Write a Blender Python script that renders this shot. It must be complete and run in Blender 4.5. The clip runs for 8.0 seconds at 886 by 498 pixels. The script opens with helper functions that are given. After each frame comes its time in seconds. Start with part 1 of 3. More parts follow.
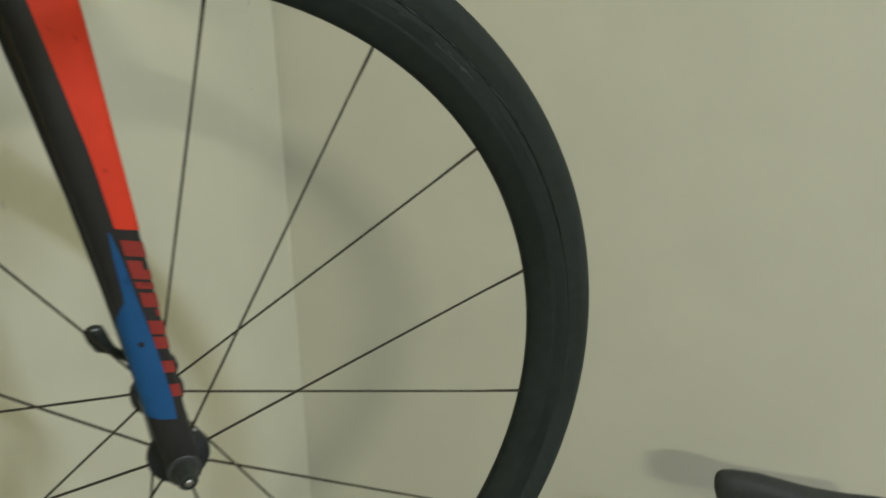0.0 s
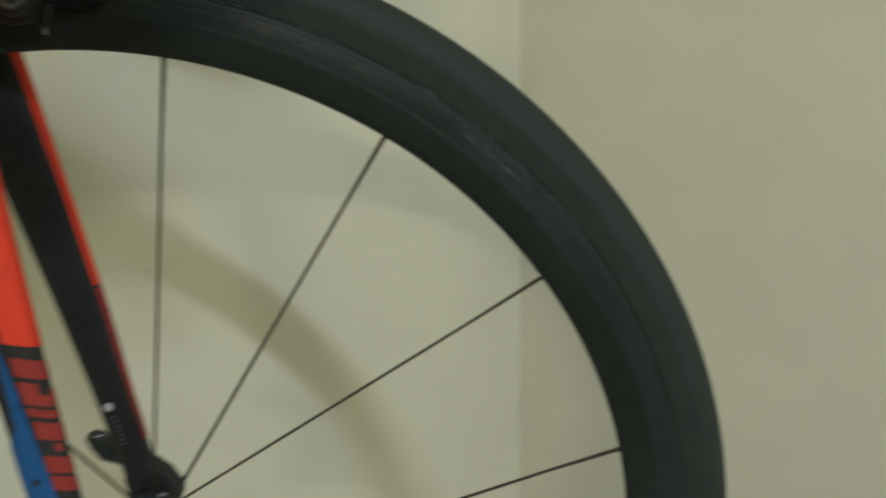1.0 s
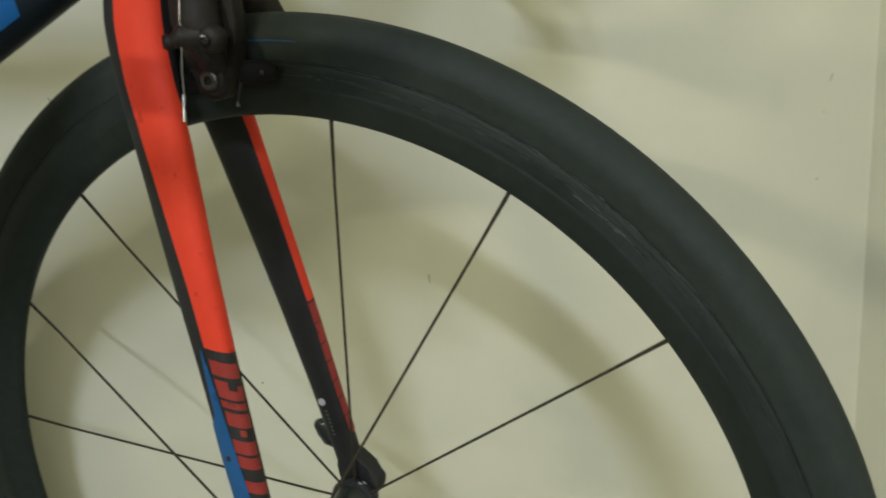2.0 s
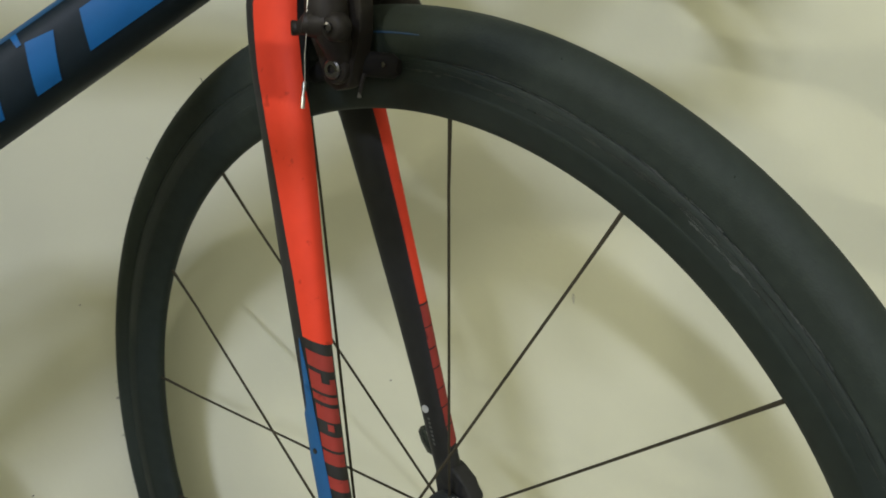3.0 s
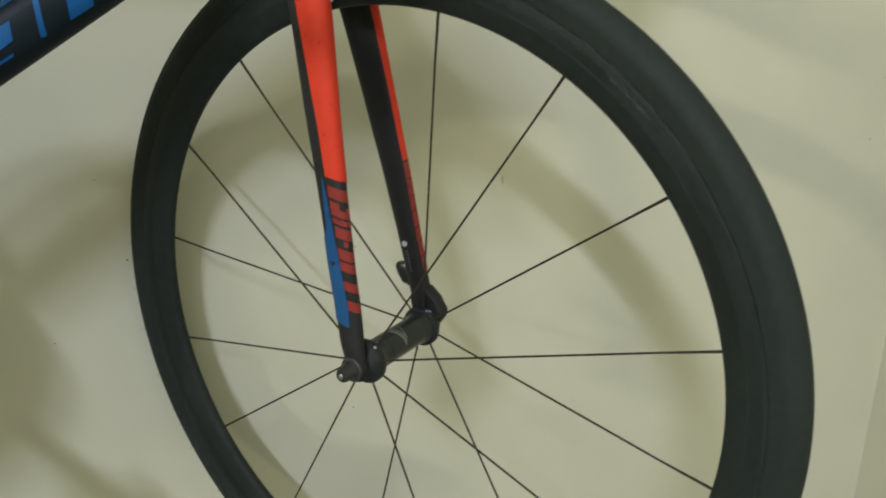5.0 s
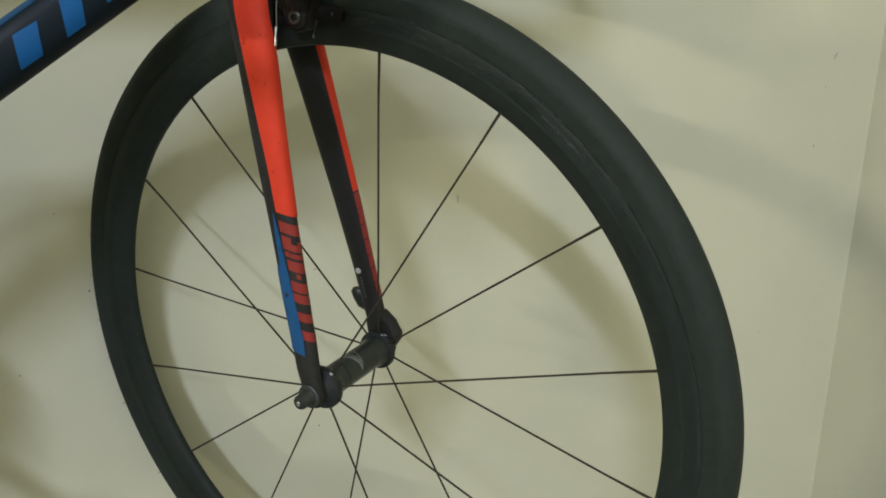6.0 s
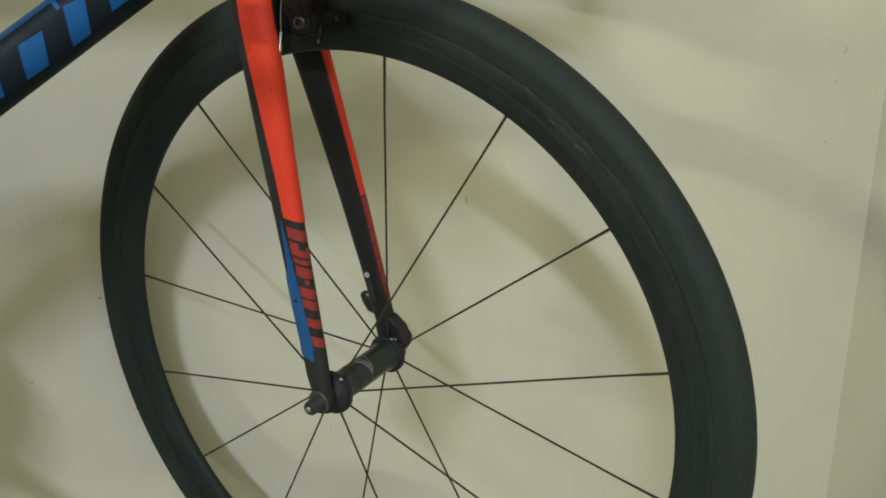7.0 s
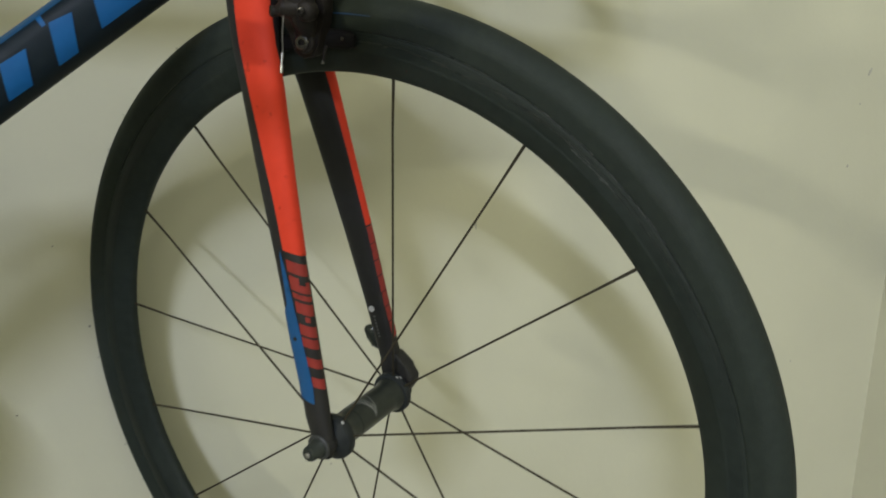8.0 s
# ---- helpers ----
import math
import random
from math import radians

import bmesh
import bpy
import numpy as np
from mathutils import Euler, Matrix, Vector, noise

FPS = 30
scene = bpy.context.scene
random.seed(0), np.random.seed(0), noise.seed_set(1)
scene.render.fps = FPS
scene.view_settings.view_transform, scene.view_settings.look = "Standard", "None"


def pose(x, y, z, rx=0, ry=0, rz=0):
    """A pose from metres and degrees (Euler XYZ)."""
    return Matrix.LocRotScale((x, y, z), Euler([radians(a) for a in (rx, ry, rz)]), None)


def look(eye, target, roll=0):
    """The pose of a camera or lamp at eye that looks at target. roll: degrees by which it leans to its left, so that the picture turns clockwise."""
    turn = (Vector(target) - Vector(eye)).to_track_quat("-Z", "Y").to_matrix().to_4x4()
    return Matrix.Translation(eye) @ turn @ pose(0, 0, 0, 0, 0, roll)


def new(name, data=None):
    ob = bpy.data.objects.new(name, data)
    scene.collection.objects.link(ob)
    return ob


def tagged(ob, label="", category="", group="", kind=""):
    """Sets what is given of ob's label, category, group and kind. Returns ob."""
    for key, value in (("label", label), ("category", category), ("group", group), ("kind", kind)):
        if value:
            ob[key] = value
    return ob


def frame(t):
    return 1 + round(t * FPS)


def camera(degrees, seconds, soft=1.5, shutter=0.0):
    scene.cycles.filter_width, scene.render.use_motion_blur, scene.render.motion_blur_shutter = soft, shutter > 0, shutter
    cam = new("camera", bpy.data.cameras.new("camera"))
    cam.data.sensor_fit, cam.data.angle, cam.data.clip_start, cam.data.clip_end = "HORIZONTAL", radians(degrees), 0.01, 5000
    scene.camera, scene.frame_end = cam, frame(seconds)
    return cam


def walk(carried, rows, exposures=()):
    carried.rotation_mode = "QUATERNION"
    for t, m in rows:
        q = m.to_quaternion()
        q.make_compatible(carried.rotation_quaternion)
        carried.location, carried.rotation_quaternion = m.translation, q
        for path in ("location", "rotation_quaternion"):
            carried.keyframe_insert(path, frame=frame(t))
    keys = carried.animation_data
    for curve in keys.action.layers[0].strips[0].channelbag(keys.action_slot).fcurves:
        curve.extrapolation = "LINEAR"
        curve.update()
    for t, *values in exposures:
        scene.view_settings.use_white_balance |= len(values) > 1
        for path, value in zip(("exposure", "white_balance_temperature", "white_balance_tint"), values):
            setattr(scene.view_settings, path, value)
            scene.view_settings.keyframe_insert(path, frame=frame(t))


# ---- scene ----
cam = camera(55.43, 8.0, soft=1.75, shutter=0.42)
PATH = [
    (0, (-0.4605, -0.2987, 1.5421), (1.4278, 0.1390, 1.0491), -1.95),
    (0.2, (-0.4148, -0.2865, 1.5034), (1.5103, 0.1084, 1.1317), -3.00),
    (0.3, (-0.3788, -0.3143, 1.5055), (1.5207, 0.2133, 1.1682), -2.29),
    (0.5, (-0.3174, -0.3717, 1.5202), (1.4900, 0.4342, 1.2303), -1.16),
    (0.7, (-0.2690, -0.3990, 1.5370), (1.4420, 0.5940, 1.2440), -0.90),
    (0.8, (-0.2635, -0.3886, 1.5333), (1.4595, 0.5906, 1.2643), -0.90),
    (1, (-0.2443, -0.4060, 1.5486), (1.3301, 0.7834, 1.2222), -0.54),
    (1.2, (-0.2413, -0.4243, 1.5533), (1.1982, 0.9209, 1.2096), -0.57),
    (1.5, (-0.2122, -0.4565, 1.5399), (1.0787, 1.0397, 1.2316), -0.85),
    (1.8, (-0.1594, -0.4955, 1.5670), (0.7947, 1.2312, 1.2378), -1.44),
    (2, (-0.1426, -0.5091, 1.5821), (0.6838, 1.2793, 1.2378), -1.55),
    (2.2, (-0.1420, -0.5032, 1.5867), (0.6383, 1.3034, 1.2300), -1.37),
    (3.3, (-0.0594, -0.4996, 1.5757), (0.2392, 1.4516, 1.2537), 3.43),
    (3.5, (-0.0406, -0.5101, 1.5823), (0.2329, 1.4431, 1.2502), 2.87),
    (3.7, (-0.0342, -0.5345, 1.5842), (0.2259, 1.4190, 1.2435), 1.96),
    (4, (-0.0669, -0.5850, 1.5707), (0.2143, 1.3630, 1.2151), 1.76),
    (4.2, (-0.1150, -0.6188, 1.5608), (0.2492, 1.3133, 1.1941), 1.81),
    (4.3, (-0.1319, -0.6313, 1.5579), (0.2648, 1.2910, 1.1739), 1.77),
    (4.5, (-0.1658, -0.6510, 1.5443), (0.3337, 1.2426, 1.1381), 2.60),
    (4.7, (-0.1845, -0.6569, 1.5382), (0.3840, 1.2024, 1.0695), 3.07),
    (4.8, (-0.1876, -0.6571, 1.5416), (0.4052, 1.1945, 1.0723), 3.53),
    (5, (-0.1943, -0.6639, 1.5442), (0.4474, 1.1766, 1.0960), 4.10),
    (5.2, (-0.1906, -0.6734, 1.5577), (0.4734, 1.1600, 1.1128), 3.90),
    (6.3, (-0.1770, -0.6911, 1.5735), (0.5163, 1.1319, 1.1305), 2.34),
    (6.5, (-0.1736, -0.6924, 1.5738), (0.5137, 1.1329, 1.1317), 2.13),
    (7, (-0.1785, -0.6862, 1.5765), (0.4924, 1.1437, 1.1276), 1.73),
    (7.5, (-0.1934, -0.6764, 1.5764), (0.4722, 1.1574, 1.1355), 1.82),
    (8, (-0.1683, -0.6383, 1.5834), (0.4983, 1.1998, 1.1623), 2.23),
]
walk(cam, [(t, look(eye, target, roll)) for t, eye, target, roll in PATH],
     [(0, -0.26), (0.5, -0.32), (1, -0.26), (1.5, -0.13), (2, 0.02), (3.5, 0.19), (4, 0.20), (4.5, 0.13), (5, -0.01), (6.5, -0.05), (8, -0.07)])

# ---- sizes of the room and the way the front wheel is turned ----
WALL_Y, WALL_X = 0.275, 0.855
ROOM_X, ROOM_Y, ROOM_Z = -2.9, -4.4, 3.44
HUB = Vector((0, 0, 1.30))
# front wheel's own axes: x forward, y across the hub, z up along its rim
WHEEL = Matrix((
    (0.63725, 0.76903, -0.05012, HUB.x),
    (-0.76608, 0.62504, -0.14983, HUB.y),
    (-0.08389, 0.13387, 0.98744, HUB.z),
    (0, 0, 0, 1)))

# ---- light ----
world = bpy.data.worlds.new("world")
scene.world = world
world.use_nodes = True
world.node_tree.nodes["Background"].inputs[0].default_value = (0.5, 0.52, 0.55, 1)
world.node_tree.nodes["Background"].inputs[1].default_value = 0.05


def area_lamp(name, eye, size, size_y, watts, colour, turn=None):
    data = bpy.data.lights.new(name, "AREA")
    data.shape, data.size, data.size_y, data.energy, data.color = "RECTANGLE", size, size_y, watts, colour
    lamp = new(name, data)
    lamp.matrix_world = Matrix.Translation(eye) @ (turn or Matrix())
    return lamp


LAMP_A = Vector((-2.02, -3.33, 3.35))
area_lamp("ceiling_lamp_light", LAMP_A, 0.12, 1.2, 108, (0.905, 0.985, 1.29), pose(0, 0, 0, 0, -42, 0))
# a shorter, warmer batten high on the west wall, facing into the room
LAMP_B = Vector((ROOM_X + 0.085, -1.85, 2.30))
area_lamp("wall_lamp_light", LAMP_B, 0.06, 0.5, 43, (1.02, 1.0, 0.83), pose(0, 0, 0, 0, -90, 0))


# ---- materials ----
def material(name, colour, rough=0.5, metal=0.0, vary=0.12, grain=60.0, bump=0.0, bump_scale=None, blotch=4.0, coat=0.0, emit=0.0, rough_vary=0.1, spec=0.5, specks=0.0):
    """Colour broken up at two scales, with uneven gloss and fine relief."""
    m = bpy.data.materials.new(name)
    m.use_nodes = True
    nt = m.node_tree
    b = nt.nodes["Principled BSDF"]
    b.inputs["Roughness"].default_value = rough
    b.inputs["Metallic"].default_value = metal
    b.inputs["Coat Weight"].default_value = coat
    b.inputs["Specular IOR Level"].default_value = spec
    b.inputs["Coat Roughness"].default_value = 0.15
    co = nt.nodes.new("ShaderNodeTexCoord")
    n1, n2 = nt.nodes.new("ShaderNodeTexNoise"), nt.nodes.new("ShaderNodeTexNoise")
    n1.inputs["Scale"].default_value, n2.inputs["Scale"].default_value = grain, blotch
    n1.inputs["Detail"].default_value, n2.inputs["Detail"].default_value = 4, 3
    for n in (n1, n2):
        nt.links.new(co.outputs["Object"], n.inputs["Vector"])
    add = nt.nodes.new("ShaderNodeMath")
    add.operation = "ADD"
    nt.links.new(n1.outputs["Fac"], add.inputs[0])
    nt.links.new(n2.outputs["Fac"], add.inputs[1])
    rng = nt.nodes.new("ShaderNodeMapRange")
    rng.inputs["From Min"].default_value, rng.inputs["From Max"].default_value = 0.6, 1.4
    rng.inputs["To Min"].default_value, rng.inputs["To Max"].default_value = 1 - vary, 1 + vary
    nt.links.new(add.outputs[0], rng.inputs["Value"])
    mul = nt.nodes.new("ShaderNodeVectorMath")
    mul.operation = "SCALE"
    mul.inputs[0].default_value = colour
    nt.links.new(rng.outputs[0], mul.inputs["Scale"])
    colour_out = mul.outputs[0]
    if specks:
        # scattered small chips and grime
        n4 = nt.nodes.new("ShaderNodeTexNoise")
        n4.inputs["Scale"].default_value, n4.inputs["Detail"].default_value = 95, 5
        nt.links.new(co.outputs["Object"], n4.inputs["Vector"])
        step = nt.nodes.new("ShaderNodeMapRange")
        step.inputs["From Min"].default_value, step.inputs["From Max"].default_value = 0.64, 0.70
        step.inputs["To Min"].default_value, step.inputs["To Max"].default_value = 1.0, 1.0 - specks
        nt.links.new(n4.outputs["Fac"], step.inputs["Value"])
        mul2 = nt.nodes.new("ShaderNodeVectorMath")
        mul2.operation = "SCALE"
        nt.links.new(colour_out, mul2.inputs[0])
        nt.links.new(step.outputs[0], mul2.inputs["Scale"])
        colour_out = mul2.outputs[0]
    nt.links.new(colour_out, b.inputs["Base Color"])
    rr = nt.nodes.new("ShaderNodeMapRange")
    rr.inputs["From Min"].default_value, rr.inputs["From Max"].default_value = 0.3, 0.7
    rr.inputs["To Min"].default_value, rr.inputs["To Max"].default_value = max(rough - rough_vary, 0.02), min(rough + rough_vary, 1)
    nt.links.new(n2.outputs["Fac"], rr.inputs["Value"])
    nt.links.new(rr.outputs[0], b.inputs["Roughness"])
    if bump:
        bp = nt.nodes.new("ShaderNodeBump")
        bp.inputs["Strength"].default_value, bp.inputs["Distance"].default_value = bump, 0.002
        n3 = n1
        if bump_scale:
            n3 = nt.nodes.new("ShaderNodeTexNoise")
            n3.inputs["Scale"].default_value = bump_scale
            n3.inputs["Detail"].default_value = 3
            nt.links.new(co.outputs["Object"], n3.inputs["Vector"])
        nt.links.new(n3.outputs["Fac"], bp.inputs["Height"])
        nt.links.new(bp.outputs[0], b.inputs["Normal"])
    if emit:
        b.inputs["Emission Color"].default_value = (*colour, 1)
        b.inputs["Emission Strength"].default_value = emit
    return m


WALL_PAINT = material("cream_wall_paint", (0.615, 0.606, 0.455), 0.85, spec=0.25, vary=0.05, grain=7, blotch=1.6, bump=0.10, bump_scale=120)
# the same cream, darkened: the east wall's dimmer light is in the colour
SHADED_EAST_PAINT = material("shaded_cream_wall_paint", (0.530, 0.522, 0.392), 0.85, spec=0.25, vary=0.05, grain=7, blotch=1.6, bump=0.10, bump_scale=120)
SOUTH_PAINT = material("cream_wall_panel", (0.56, 0.53, 0.36), 0.7, vary=0.15, grain=20, blotch=3)
CEILING_PAINT = material("white_ceiling_paint", (0.78, 0.77, 0.72), 0.8, vary=0.02, grain=12, bump=0.2, bump_scale=90)
FLOOR_TILE = material("grey_floor_tile", (0.13, 0.125, 0.105), 0.45, vary=0.08, grain=20, blotch=3)
SMUDGE = material("grey_smudge", (0.22, 0.21, 0.17), 0.7, vary=0.2, grain=300)
FAINT = material("faint_scuff", (0.42, 0.41, 0.34), 0.7, vary=0.15, grain=300)
RUBBER = material("black_tyre_rubber", (0.0178, 0.0246, 0.0194), 0.72, spec=0.28, vary=0.22, grain=180, blotch=14, bump=0.15, bump_scale=900)
RIM_BLACK = material("satin_black_carbon_rim", (0.0154, 0.0214, 0.0174), 0.62, spec=0.24, vary=0.28, grain=120, blotch=10, rough_vary=0.12)
TRACK_BLACK = material("glossy_worn_rim_track", (0.0144, 0.0198, 0.0168), 0.46, spec=0.22, vary=0.3, grain=160, blotch=12, rough_vary=0.14)
FORK_BLACK = material("matt_black_carbon_fork", (0.0190, 0.0186, 0.0170), 0.55, spec=0.3, vary=0.2, grain=150, blotch=20)
RED = material("fluorescent_red_paint", (0.615, 0.047, 0.020), 0.6, spec=0.16, specks=0.3, vary=0.06, grain=120, blotch=18)
RED_DIM = material("dull_red_decal", (0.25, 0.030, 0.022), 0.5, spec=0.3, specks=0.5, vary=0.1, grain=160, blotch=30)
BLUE = material("cobalt_blue_paint", (0.002, 0.082, 0.250), 0.5, spec=0.25, vary=0.08, grain=120, blotch=18)
EDGE_BLUE = material("dull_blue_edge_paint", (0.003, 0.055, 0.140), 0.5, spec=0.25, vary=0.12, grain=160, blotch=24)
DIM_BLUE = material("faded_blue_print", (0.012, 0.055, 0.15), 0.5, vary=0.15, grain=300)
FRAME_BLACK = material("satin_blue_black_frame_paint", (0.0054, 0.0115, 0.0170), 0.5, spec=0.16, vary=0.15, grain=140, blotch=16)
HUB_BLACK = material("anodised_black_alloy", (0.0255, 0.031, 0.0255), 0.32, metal=0.2, vary=0.2, grain=200)
FLANGE_BLACK = material("dull_black_flange", (0.0175, 0.0210, 0.0205), 0.5, spec=0.3, vary=0.25, grain=200, blotch=40)
SPOKE_BLACK = material("black_steel_spoke", (0.034, 0.029, 0.018), 0.6, spec=0.15, vary=0.1, grain=200)
CALIPER = material("dark_grey_brake_alloy", (0.0175, 0.0147, 0.0119), 0.55, spec=0.22, metal=0.15, vary=0.25, grain=160, blotch=40)
PAD_RUBBER = material("black_brake_pad", (0.0079, 0.0072, 0.0065), 0.75, spec=0.15, vary=0.2, grain=200)
DULL_BLUE = material("dull_cobalt_blue_paint", (0.013, 0.080, 0.205), 0.5, spec=0.25, specks=0.3, vary=0.1, grain=120, blotch=25)
STEEL = material("bright_steel", (0.40, 0.395, 0.37), 0.34, metal=1.0, vary=0.35, grain=500)
CABLE_STEEL = material("bare_cable_steel", (0.38, 0.37, 0.34), 0.42, metal=0.7, vary=0.3, grain=900)
BOLT_STEEL = material("worn_steel_bolt", (0.085, 0.08, 0.072), 0.25, metal=0.9, vary=0.25, grain=300)
BRIGHT_BOLT = material("rubbed_steel_bolt", (0.115, 0.112, 0.105), 0.3, metal=0.9, vary=0.45, grain=700)
DARK_STEEL = material("blackened_steel_screw", (0.045, 0.042, 0.038), 0.35, metal=0.8, vary=0.25, grain=300)
WASHER = material("dull_grey_washer", (0.055, 0.058, 0.056), 0.4, metal=0.4, vary=0.25, grain=300)
WHITE_MARK = material("white_print_and_glint", (0.42, 0.42, 0.39), 0.5, vary=0.1, grain=200)
PALE_PRINT = material("pale_hub_print", (0.20, 0.205, 0.18), 0.5, vary=0.2, grain=300)
GREY_MARK = material("grey_print", (0.10, 0.10, 0.090), 0.5, vary=0.1, grain=200)
# these two serve real scuffs and painted highlights on the rim
FAINT_SCUFF_SHEEN = material("faint_rim_scuff_sheen", (0.0185, 0.0220, 0.0195), 0.36, spec=0.45, vary=0.5, grain=500, blotch=80)
SCUFF_SHEEN = material("pale_scuff_sheen", (0.040, 0.045, 0.043), 0.36, spec=0.6, vary=0.4, grain=400, blotch=60)
CAGE_BLACK = material("black_plastic_cage", (0.0144, 0.0144, 0.0144), 0.4, vary=0.2, grain=120)
SADDLE_VINYL = material("black_saddle_vinyl", (0.030, 0.034, 0.030), 0.72, vary=0.25, grain=260, blotch=20, bump=0.4, bump_scale=500)
LAMP_WHITE = material("lamp_diffuser", (1.0, 0.97, 0.9), 0.6, vary=0.0, emit=3.0)
LAMP_WARM = material("warm_lamp_diffuser", (1.0, 0.93, 0.72), 0.6, vary=0.0, emit=3.0)
LAMP_METAL = material("white_lamp_housing", (0.7, 0.7, 0.68), 0.5, vary=0.03)


# ---- mesh helpers ----
PLACE = {}


def finish(bm, name, mat, smooth=40):
    bmesh.ops.recalc_face_normals(bm, faces=bm.faces)
    me = bpy.data.meshes.new(name)
    bm.to_mesh(me)
    bm.free()
    if smooth:
        me.polygons.foreach_set("use_smooth", [True] * len(me.polygons))
        me.set_sharp_from_angle(angle=radians(smooth))
    me.materials.append(mat)
    return me


def thing(name, at, label, category, group=""):
    ob = new(name)
    ob.empty_display_size = 0.05
    ob.matrix_basis = Matrix.Translation(at)
    PLACE[ob] = ob.matrix_basis.copy()
    return tagged(ob, label, category, group)


def part(name, bm, mat, parent, label="", m=None, smooth=40):
    """One mesh under a thing or a part; m: where the mesh's own axes stand in the world."""
    me = bm if isinstance(bm, bpy.types.Mesh) else finish(bm, name, mat, smooth)
    ob = new(name, me)
    m = Matrix() if m is None else m
    ob.parent = parent
    ob.matrix_basis = PLACE[parent].inverted() @ m
    PLACE[ob] = m.copy()
    return tagged(ob, label)


def structure(name, bm, mat, label, category, smooth=0):
    ob = new(name, finish(bm, name, mat, smooth))
    PLACE[ob] = Matrix()
    return tagged(ob, label, category, kind="structure")


def loft(rings, closed=True, caps=True):
    bm = bmesh.new()
    rows = [[bm.verts.new(p) for p in ring] for ring in rings]
    for a, b in zip(rows, rows[1:]):
        n = len(a)
        for i in range(n if closed else n - 1):
            j = (i + 1) % n
            bm.faces.new((a[i], a[j], b[j], b[i]))
    if caps and closed:
        bm.faces.new(rows[0])
        bm.faces.new(rows[-1][::-1])
    return bm


def join(*bms):
    out = bmesh.new()
    for b in bms:
        me = bpy.data.meshes.new("tmp")
        b.to_mesh(me)
        b.free()
        out.from_mesh(me)
        bpy.data.meshes.remove(me)
    return out


def box(x0, x1, y0, y1, z0, z1, bevel=0.0, segs=2):
    bm = bmesh.new()
    bmesh.ops.create_cube(bm, size=1)
    for v in bm.verts:
        v.co = (x0 + (v.co.x + 0.5) * (x1 - x0), y0 + (v.co.y + 0.5) * (y1 - y0), z0 + (v.co.z + 0.5) * (z1 - z0))
    if bevel:
        bmesh.ops.bevel(bm, geom=bm.edges[:], offset=bevel, segments=segs, profile=0.5, affect="EDGES")
    return bm


def pipe(points, radius, segs=12, flat=1.0, side=None):
    """A round rod along points; radius a number or one for each point; flat squeezes it across side."""
    pts = [Vector(p) for p in points]
    rad = [radius] * len(pts) if isinstance(radius, (int, float)) else radius
    rings, ref = [], side
    for i, p in enumerate(pts):
        d = (pts[min(i + 1, len(pts) - 1)] - pts[max(i - 1, 0)]).normalized()
        ref = ref or (Vector((0, 1, 0)) if abs(d.y) < 0.9 else Vector((1, 0, 0)))
        a = (ref - d * ref.dot(d)).normalized()
        b = d.cross(a)
        rings.append([p + (a * math.cos(t) * flat + b * math.sin(t)) * rad[i] for t in (2 * math.pi * k / segs for k in range(segs))])
    return loft(rings)


def turned(profile, origin, axis, segs=32, closed=False):
    """A turned piece: profile of (distance along the axis, radius)."""
    axis = Vector(axis).normalized()
    a = axis.orthogonal().normalized()
    b = axis.cross(a)
    origin = Vector(origin)
    rings = [[origin + axis * h + (a * math.cos(t) + b * math.sin(t)) * r for t in (2 * math.pi * k / segs for k in range(segs))] for h, r in profile]
    return loft(rings, caps=not closed)


def plate(outline, y0, y1, bevel=0.0):
    """A flat piece of even thickness: outline of (forward, up), from y0 to y1 across the hub."""
    bm = loft([[(x, y, z) for x, z in outline] for y in (y0, y1)])
    if bevel:
        bmesh.ops.bevel(bm, geom=bm.edges[:], offset=bevel, segments=2, profile=0.5, affect="EDGES")
    return bm


def ring_sweep(profile, segs):
    """A closed profile of (radius, across) carried round the hub's axis."""
    bm = bmesh.new()
    rows = []
    for k in range(segs):
        t = 2 * math.pi * k / segs
        rows.append([bm.verts.new((r * math.cos(t), y, r * math.sin(t))) for r, y in profile])
    n = len(profile)
    for k in range(segs):
        a, b = rows[k], rows[(k + 1) % segs]
        for i in range(n):
            bm.faces.new((a[i], a[(i + 1) % n], b[(i + 1) % n], b[i]))
    return bm


def arc_strip(r, across, a0, a1, width, lift=0.0):
    """A thin proud strip lying on the wheel's flank from angle a0 to a1 degrees."""
    n = max(4, int(abs(a1 - a0) / 1.5))
    rings = []
    for k in range(n + 1):
        t = radians(a0 + (a1 - a0) * k / n)
        w = width * (0.35 + 0.65 * math.sin(math.pi * (k + 0.3) / (n + 0.6)))
        rings.append([((r + dr) * math.cos(t), across + dy, (r + dr) * math.sin(t)) for dr, dy in ((-w / 2, 0), (w / 2, 0), (w / 2, -lift - 0.0003), (-w / 2, -lift - 0.0003))])
    return loft(rings)


# ---- the room ----
structure("floor", box(ROOM_X - 0.1, WALL_X + 0.1, ROOM_Y - 0.1, WALL_Y + 0.1, -0.1, 0.0), FLOOR_TILE, "plain dark grey tiled floor below the bicycle", "floor")
structure("ceiling", box(ROOM_X - 0.1, WALL_X + 0.1, ROOM_Y - 0.1, WALL_Y + 0.1, ROOM_Z, ROOM_Z + 0.1), CEILING_PAINT, "plain white painted ceiling", "ceiling")


def wall(name, x0, x1, y0, y1, label, paint=WALL_PAINT):
    return structure(name, box(x0, x1, y0, y1, 0.0, ROOM_Z), paint, label, "wall")


